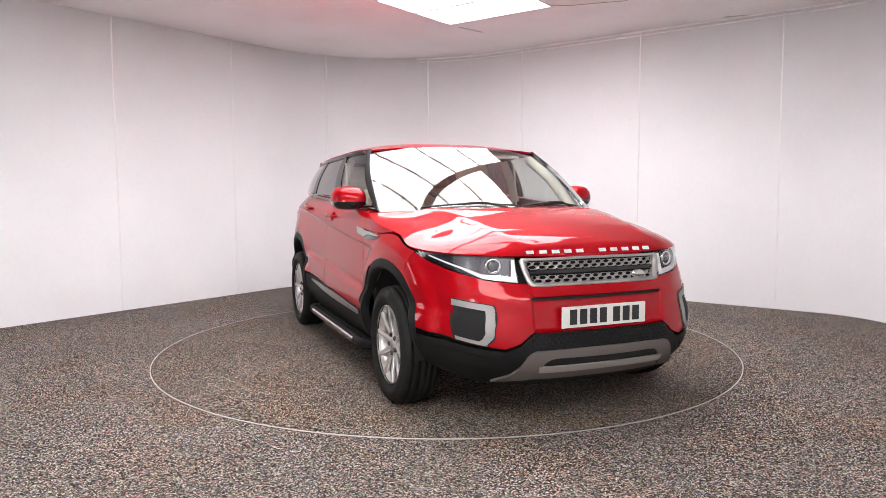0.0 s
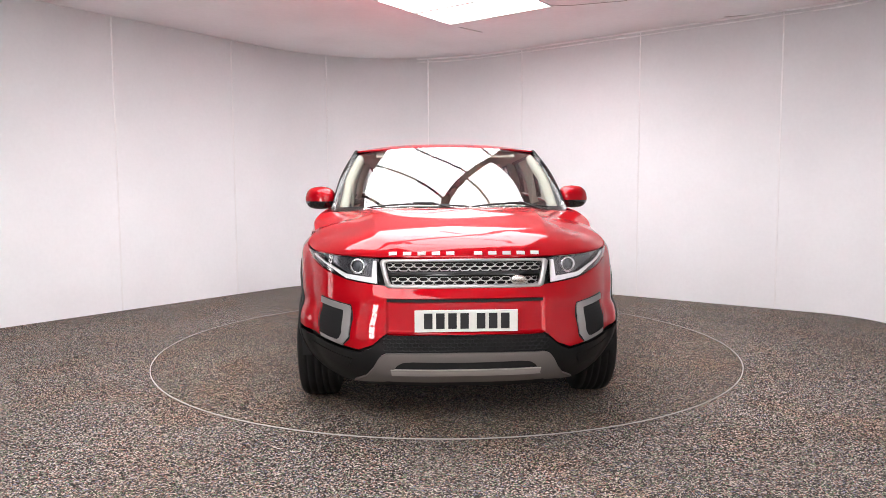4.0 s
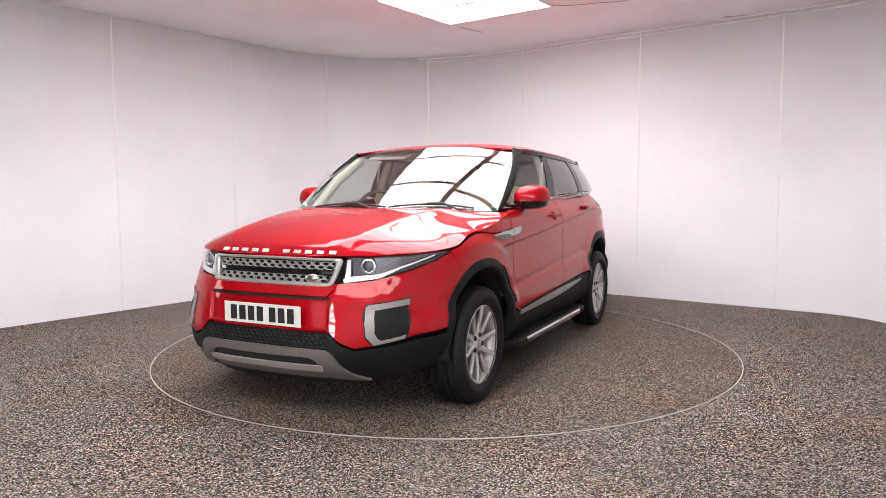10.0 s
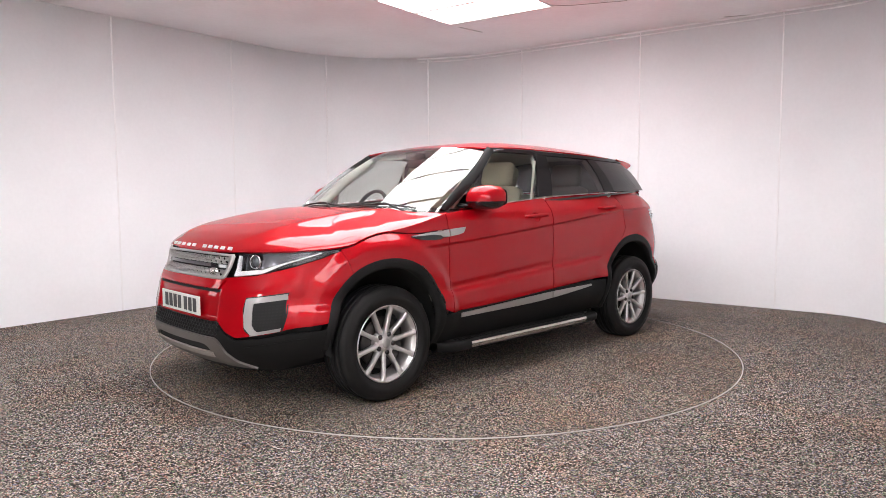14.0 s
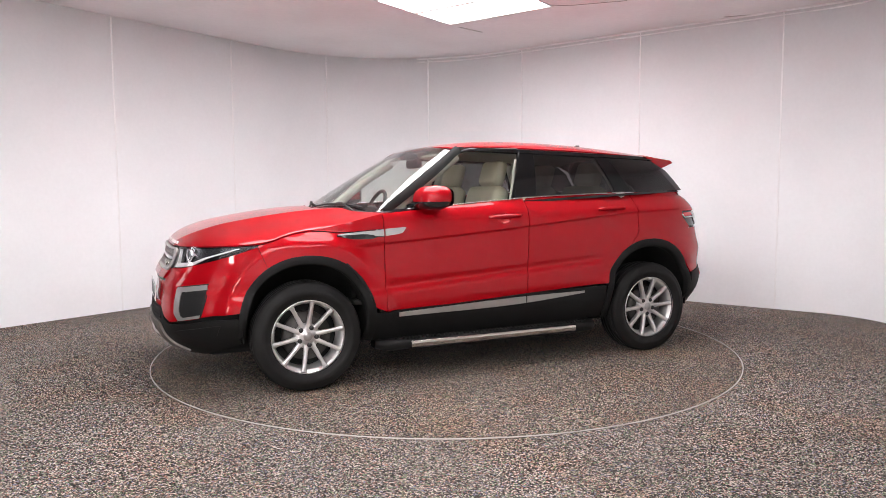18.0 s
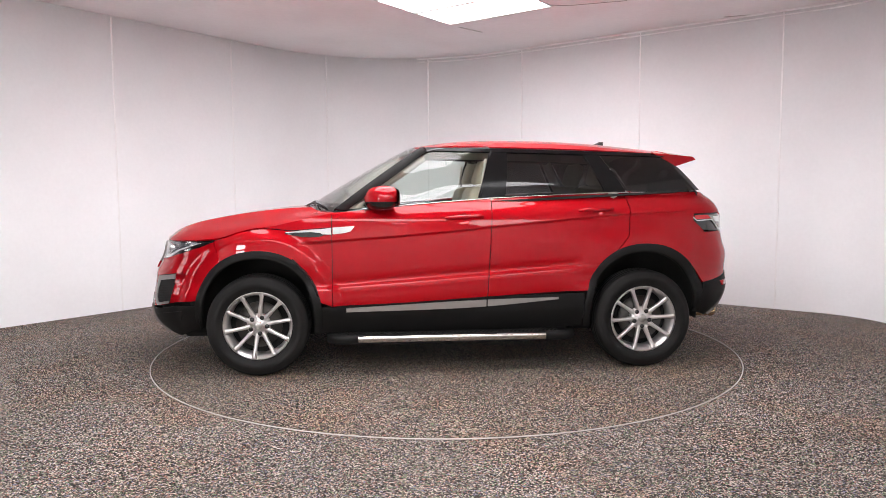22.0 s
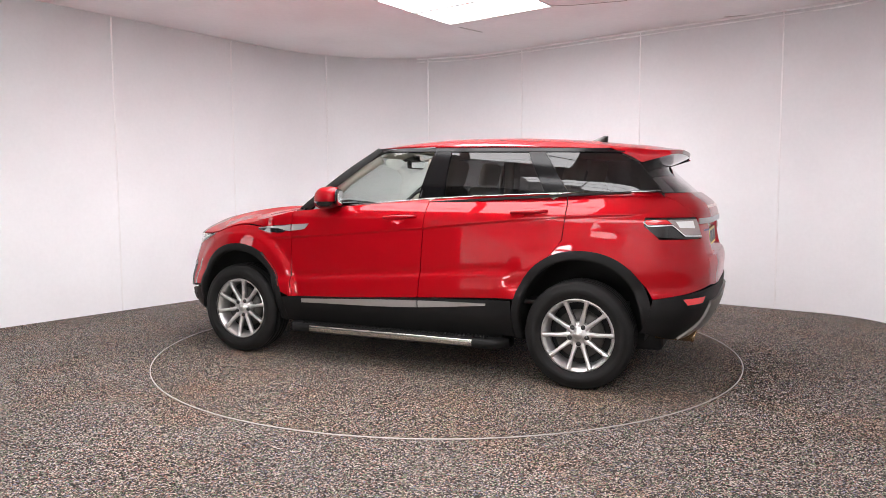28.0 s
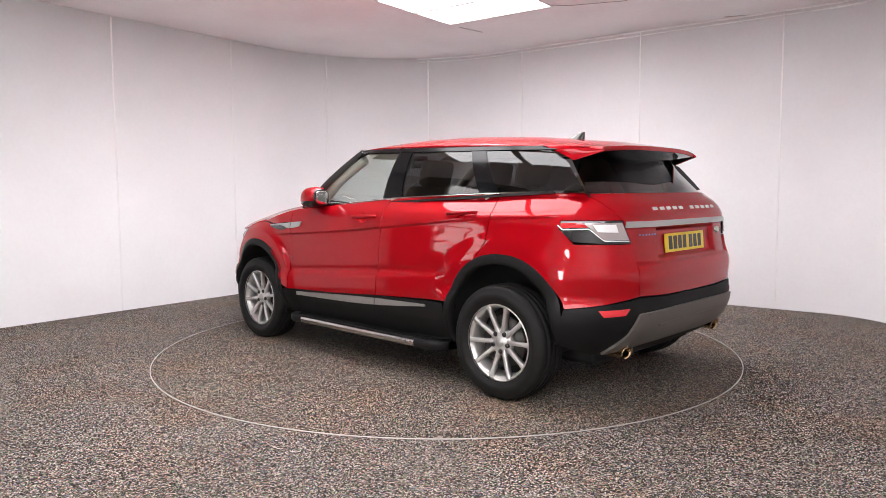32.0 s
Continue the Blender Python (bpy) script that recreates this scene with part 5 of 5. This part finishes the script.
def tail(s):
    side = (s,)
    t = new("tail_lamp")
    t.parent = CAR
    tagged(t, "wraparound tail lamp with red and clear parts")
    bot = [("x", -1.69, 1.052), ("x", -1.79, 0.974), ("r", 0.74, 0.962), ("r", 0.613, 0.964)]
    top = [("x", -1.69, 1.087), ("x", -1.85, 1.088), ("r", 0.74, 1.088), ("r", 0.659, 1.088)]
    part("housing", sheet(P(bot), P(top), P([bot[0], top[0]]), P([bot[-1], top[-1]]), 34, 10, -0.004, sides=side), GLOSS_BLACK, t, "gloss black lamp housing", thick=0.012)
    bm = sheet(P([("x", -1.72, 1.047), ("x", -1.80, 1.050), ("r", 0.800, 1.052)]), P([("x", -1.72, 1.076), ("r", 0.812, 1.078)]), P([("x", -1.72, 1.047), ("x", -1.72, 1.076)]), P([("r", 0.800, 1.052), ("r", 0.812, 1.078)]), 16, 6, 0.003, sides=side)
    part("red_lens", bm, RED_LENS, t, "red lens", thick=0.004)
    bm = sheet(P([("r", 0.756, 0.986), ("r", 0.630, 0.982)]), P([("r", 0.808, 1.077), ("r", 0.664, 1.077)]), P([("r", 0.756, 0.986), ("r", 0.798, 1.048), ("r", 0.808, 1.077)]), P([("r", 0.630, 0.982), ("r", 0.664, 1.077)]), 18, 10, 0.003, sides=side)
    part("clear_lens", bm, DRL_SMOKE, t, "smoked clear lens", thick=0.005)
    bm = sheet(P([("r", 0.775, 1.028), ("r", 0.690, 1.024)]), P([("r", 0.786, 1.066), ("r", 0.698, 1.068)]), P([("r", 0.775, 1.028), ("r", 0.786, 1.066)]), P([("r", 0.690, 1.024), ("r", 0.698, 1.068)]), 10, 6, 0.006, sides=side)
    part("reversing_lamp", bm, DRL, t, "bright clear reversing lamp", thick=0.004)
    z_line = P([("x", -1.705, 1.064), ("x", -1.735, 1.040), ("r", 0.800, 1.045), ("r", 0.756, 0.980), ("r", 0.632, 0.976)])
    rows = []
    for dz in (-0.0035, 0.0035):
        rows.append([(lambda p, n: Vector((p.x + n.x * 0.006, (p.y + n.y * 0.006) * s, p.z)))(skin(q, z + dz), normal_of(skin, q, z)) for q, z in resample(z_line, 50)])
    bm = grid(rows if s > 0 else [r[::-1] for r in rows])
    part("light_line", bm, DRL, t, "thin white light line", thick=0.004)
    # reflector, exhaust
    bm = sheet(P([("r", 0.790, 0.566), ("r", 0.690, 0.573)]), P([("r", 0.806, 0.600), ("r", 0.662, 0.608)]), P([("r", 0.790, 0.566), ("r", 0.806, 0.600)]), P([("r", 0.690, 0.573), ("r", 0.662, 0.608)]), 10, 4, 0.010, sides=side)
    part("reflector", bm, RED_LENS, CAR, "red bumper reflector", thick=0.006)
    bm = lathe([(0.038, 0.0), (0.038, -0.215), (0.043, -0.222), (0.043, -0.232), (0.038, -0.234), (0.034, -0.22), (0.032, 0.0)], 28, "x")
    for v in bm.verts:
        v.co = Vector((v.co.x - 1.762 - 0.25 * v.co.z, v.co.y * 1.35 + 0.585 * s, v.co.z + 0.346))
    part("exhaust_pipe", bm, BRONZE, CAR, "bronze tinted oval exhaust pipe")


BADGE_BLUE = material("blue-grey badge metal", (0.30, 0.30, 0.52), rough=0.3, metal=0.5)
DRL_SMOKE = material("smoked clear lens", (0.40, 0.33, 0.33), rough=0.15, metal=0.2, coat=1.0)


def tail_middle():
    # bright bar, plate, lettering, lower skid
    bm = strip(P([("r", 0.645, 1.066), ("r", 0.3, 1.066), ("r", 0.0, 1.066)]), 0.017, 0.006, (1, -1))
    part("tailgate_bar", bm, SATIN, CAR, "satin silver tailgate bar", thick=0.008)
    plate(CAR, "rear_plate", R_OF(0.945) + 0.031, 0.945, PLATE_Y, -1, 5)
    # Thin dark strip draws the shadow line along the ledge below the plate.
    bm = strip(P([("r", 0.585, 0.846), ("r", 0, 0.846)]), 0.0025, -0.004, (1, -1))
    part("tailgate_slot", bm, DARK, CAR, "dark strip for the shadow line of the tailgate ledge")

    def on_gate(y):
        z = 1.150
        q = qr(abs(y), z)
        p, n = skin(q, z), normal_of(skin, q, z)
        if y < 0:
            p, n = Vector((p.x, -p.y, p.z)), Vector((n.x, -n.y, n.z))
        return p + n * 0.002, n
    lettering(CAR, -0.42, 0.42, on_gate, 0.027, True, -1)
    for k in range(6):
        y = 0.535 - 0.028 * k
        q = qr(y, 1.005)
        a = skin(q, 1.005)
        part("small_letter_block", box(a.x + 0.013, y, 1.005, 0.004, 0.016, 0.009, 0.001), BADGE_BLUE, CAR, smooth=False)
    bm = lathe([(0.0, -0.008), (0.034, -0.006), (0.038, 0.0)], 28, "x")
    for v in bm.verts:
        q = skin(qr(0.43, 1.0), 1.0)
        v.co = Vector((v.co.x + q.x + 0.014, v.co.y - 0.45, v.co.z * 0.62 + 1.0))
    part("tailgate_badge", bm, STEEL, CAR, "plain oval silver badge")
    sk = new("rear_skid_plate")
    sk.parent = CAR
    bm = sheet(P([("r", 0.70, 0.352), ("r", 0.45, 0.395), ("r", 0, 0.395)]), P([("r", 0.60, 0.575), ("r", 0.45, 0.580), ("r", 0, 0.585)]), P([("r", 0.70, 0.352), ("r", 0.645, 0.46), ("r", 0.60, 0.575)]), P([("r", 0, 0.395), ("r", 0, 0.585)]), 30, 12, 0.022, sides=(1, -1), weld=True)
    part("shield", bm, SKID, sk, "warm grey rear skid plate", thick=0.016)
    bm = strip(P([("r", 0.42, 0.500), ("r", 0, 0.505)]), 0.006, 0.026, (1, -1))
    part("ridge", bm, SKID, sk, "", thick=0.008)
    # spoiler
    def lip(i, t):
        return roof_at(-1.60 - 0.265 * i / 13, t) + Vector((0.05 * abs(t) ** 3 * i / 13, 0, 0.003))
    bm = grid([[lip(i, (j - 20) / 20) for j in range(41)] for i in range(14)])
    bm.normal_update()
    if sum(f.normal.z for f in bm.faces) < 0:
        bmesh.ops.reverse_faces(bm, faces=bm.faces[:])
    sp = new("spoiler")
    sp.parent = CAR
    part("blade", bm, RED, sp, "red painted roof spoiler", thick=0.026, back=GLOSS_BLACK)
    for s in (1, -1):
        ra, rb = [], []
        for i in range(-6, 14):
            a = lip(i, s * 1.0) if i >= 0 else roof_at(-1.60 - 0.022 * i, s * 1.0) + Vector((0, 0, 0.003))
            k = (i + 6) / 19
            drop = 0.084 * (k / 0.48 if k < 0.48 else 1 - 0.72 * (k - 0.48) / 0.52)
            ra.append(a)
            rb.append(a + Vector((-0.02 * k, 0.010 * s, -drop)))
        mid = [p.lerp(q, 0.5) + Vector((0, 0.007 * s, 0)) for p, q in zip(ra, rb)]
        bm = grid([ra, mid, rb] if s < 0 else [rb, mid, ra])
        part("fin", bm, RED, sp, thick=0.018, back=GLOSS_BLACK)
    rows = []
    for k in range(6):
        t = k / 5
        rows.append([(lip(13, (j - 20) / 20 * 0.965) + Vector((0.006, 0, -0.027))).lerp(rear_at((j - 20) / 20 * 0.99, 0.86 - 0.22 * (1 - ((j - 20) / 20) ** 2)) + Vector((-0.004, 0, 0)), t) + Vector((0, 0, -0.012 * math.sin(math.pi * t))) for j in range(41)])
    part("underside", grid(rows), GLOSS_BLACK, sp, "black spoiler underside")
    # aerial
    rows = []
    for i in range(10):
        t = i / 9
        x0, x1 = -1.17 - 0.115 * t, -1.315 - 0.004 * t
        w = 0.022 * (1 - t) ** 0.7 + 0.004
        z = ROOF_C(-1.24) - 0.005 + 0.048 * t
        rows.append([Vector((x0, 0, z)), Vector((x0 * 0.6 + x1 * 0.4, w, z)), Vector((x1, w * 0.5, z)), Vector((x1, -w * 0.5, z)), Vector((x0 * 0.6 + x1 * 0.4, -w, z))])
    bm = grid(rows, close=True)
    bm.faces.new([v for v in bm.verts[:][-5:]])
    part("aerial_fin", bm, GLOSS_BLACK, CAR, "black shark-fin aerial")


def wipers():
    for y0, y1, v in ((0.10, -0.52, 0.03), (0.62, 0.12, 0.03)):
        w = new("wiper")
        w.parent = CAR
        pts = []
        for i in range(12):
            t = i / 11
            y = y0 + (y1 - y0) * t
            p = screen_at(y / 0.74, 0.02 + 0.035 * math.sin(math.pi * t))
            pts.append(p + Vector((0.006, 0, 0.008)))
        part("blade", tube(pts, 0.006, 6), DASH, w, "black rubber wiper blade")
        a = screen_at(y0 / 0.74, 0.0) + Vector((0.05, 0.0, -0.022))
        part("arm", tube([a, a + Vector((-0.01, -0.02, 0.012)), pts[5] + Vector((0.010, 0.06, 0.006)), pts[6] + Vector((0, 0, 0.006))], 0.007, 6), DASH, w, "black wiper arm")
    bm = grid([[screen_at((j - 20) / 20, 0.0) + Vector((d, 0, h)) for j in range(41)] for d, h in ((0.0, -0.008), (0.05, -0.02), (0.12, -0.03))])
    part("cowl", bm, DASH, CAR, "black plastic cowl")
    # black band round the windscreen
    bm = bmesh.new()
    e = lambda u, v: screen_at(u, v) + Vector((-0.004, 0, -0.003))
    grid([[e((j - 20) / 20, v) for j in range(41)] for v in (0.965, 1.0)], bm)
    grid([[e((j - 20) / 20, v) for j in range(41)] for v in (0.0, 0.05)], bm)
    for s in (1, -1):
        grid([[e(s * u, i / 20) for i in range(21)] for u in (0.978, 1.0)], bm)
    part("windscreen_band", bm, GLOSS_BLACK, CAR, "black windscreen border")


def interior():
    def seat(x, y, name="seat", wide=0.50, high=0.60):
        st = new(name)
        st.parent = CAR
        tagged(st, "ivory leather car seat with headrest")
        part("cushion", box(x, y, 0.66, 0.50, wide, 0.20, 0.05), LEATHER, st)
        tilt = Matrix.Rotation(radians(-16), 3, "Y")
        part("backrest", box(x - 0.27, y, 1.00, 0.14, wide, high, 0.055, tilt), LEATHER, st)
        part("headrest", box(x - 0.385, y, 1.385, 0.10, min(wide, 0.29), 0.20, 0.04, tilt), LEATHER, st, "ivory leather headrest")
        part("post", tube([(x - 0.37, y - 0.06, 1.22), (x - 0.38, y - 0.06, 1.32)], 0.007, 6), CHROME, st)
        part("post", tube([(x - 0.37, y + 0.06, 1.22), (x - 0.38, y + 0.06, 1.32)], 0.007, 6), CHROME, st)
    seat(0.12, 0.36)
    seat(0.12, -0.36)
    seat(-0.78, 0.36)
    seat(-0.78, -0.36)
    part("rear_backrest", box(-1.05, 0, 0.98, 0.14, 0.24, 0.5, 0.05, Matrix.Rotation(radians(-16), 3, "Y")), LEATHER, CAR, "ivory leather rear backrest")
    rows = []
    for x, z in ((1.0, 1.115), (0.88, 1.128), (0.72, 1.125), (0.62, 1.10), (0.585, 1.04), (0.60, 0.90), (0.66, 0.75)):
        rows.append([Vector((x - 0.10 * (abs(k) / 10) ** 2, 0.072 * k, z - 0.004 * abs(k) / 10 + (0.03 if -7 < k < -2 and 0.6 < x < 0.9 else 0))) for k in range(-10, 11)])
    part("dashboard", grid(rows), DASH, CAR, "dark dashboard", thick=0.02)
    sw = new("steering_wheel")
    sw.parent = CAR
    turn = Matrix.Rotation(radians(-24), 3, "Y")
    c = Vector((0.46, -0.36, 1.09))
    pts = [c + turn @ Vector((0, 0.185 * math.cos(a), 0.185 * math.sin(a))) for a in np.linspace(0, 2 * math.pi, 33)]
    part("rim", tube(pts, 0.015, 8), DASH, sw, "black leather steering wheel rim")
    part("boss", box(c.x + 0.03, c.y, c.z, 0.06, 0.15, 0.12, 0.03, turn), DASH, sw)
    for a in (0, math.pi, -math.pi / 2):
        part("spoke", tube([c + Vector((0.03, 0, 0)), c + turn @ Vector((0, 0.18 * math.cos(a), 0.18 * math.sin(a)))], 0.012, 6), SATIN, sw)
    mr = new("rear_view_mirror")
    mr.parent = CAR
    part("mirror_body", box(0.25, 0.0, 1.475, 0.04, 0.25, 0.075, 0.018), DASH, mr, "black mirror body")
    part("mirror_face", box(0.228, 0.0, 1.475, 0.004, 0.23, 0.058, 0.001), CHROME, mr, "mirror face", smooth=False)
    part("sensor_box", box(0.29, 0.0, 1.525, 0.12, 0.12, 0.05, 0.02), DASH, mr, "black sensor housing")
    rows = [[roof_at(x, (j - 12) / 12 * 0.97) - Vector((0, 0, 0.035)) for j in range(25)] for x in np.linspace(0.22, -1.55, 24)]
    part("headlining", grid(rows), CLOTH, CAR, "pale headlining")
    for s in (1, -1):
        for z0, pts in ((0, [(0.70, 1.12), (0.44, 1.34), (0.20, 1.50)]), (1, [(-0.27, 1.16), (-0.30, 1.34), (-0.32, 1.51)]), (2, [(-1.16, 1.20), (-1.08, 1.36), (-1.0, 1.51)])):
            line = [Vector((x, (house(x, z).y - 0.045) * s, z)) for x, z in pts]
            part("pillar_lining", tube([p.lerp(line[0], 0) for p in line], 0.040, 8), CLOTH, CAR, "pale pillar lining")
        part("sun_visor", box(0.20, 0.36 * s, 1.535, 0.14, 0.34, 0.018, 0.008, Matrix.Rotation(radians(18), 3, "Y")), CLOTH, CAR, "pale sun visor")
        line = [Vector((x, (house(0, 1.3).y - 0.05) * s, z)) for x, z in ((-0.24, 1.48), (-0.20, 1.2), (-0.17, 0.9))]
        part("seat_belt", tube(line, 0.010, 6), CLOTH, CAR, "pale seat belt")
    part("cabin_floor", box(-0.3, 0, 0.53, 2.6, 1.6, 0.03, 0.01), DASH, CAR, "dark cabin floor", smooth=False)
    part("parcel_shelf", box(-1.55, 0, 1.10, 0.55, 1.25, 0.03, 0.01), DASH, CAR, "dark parcel shelf", smooth=False)
    part("bulkhead", box(0.98, 0, 0.82, 0.04, 1.45, 0.55, 0.01), DARK, CAR, "dark bulkhead", smooth=False)


nose()
for s in (1, -1):
    lamp(s)
    side_details(s)
    tail(s)
tail_middle()
wipers()
interior()


# ---------------------------------------------------------------- the turning
def motions():
    rows_car, rows_table = [], []
    for k in range(17):
        t = SECONDS * k / 16
        turn = pose(0, 0, 0, 0, 0, -67.5155 - 4.88683 * t)
        rows_car.append((t, turn @ Matrix.Translation((0.02, -0.01, -0.011))))
        rows_table.append((t, turn))
    walk(CAR, rows_car)
    walk(TABLE, rows_table)


motions()
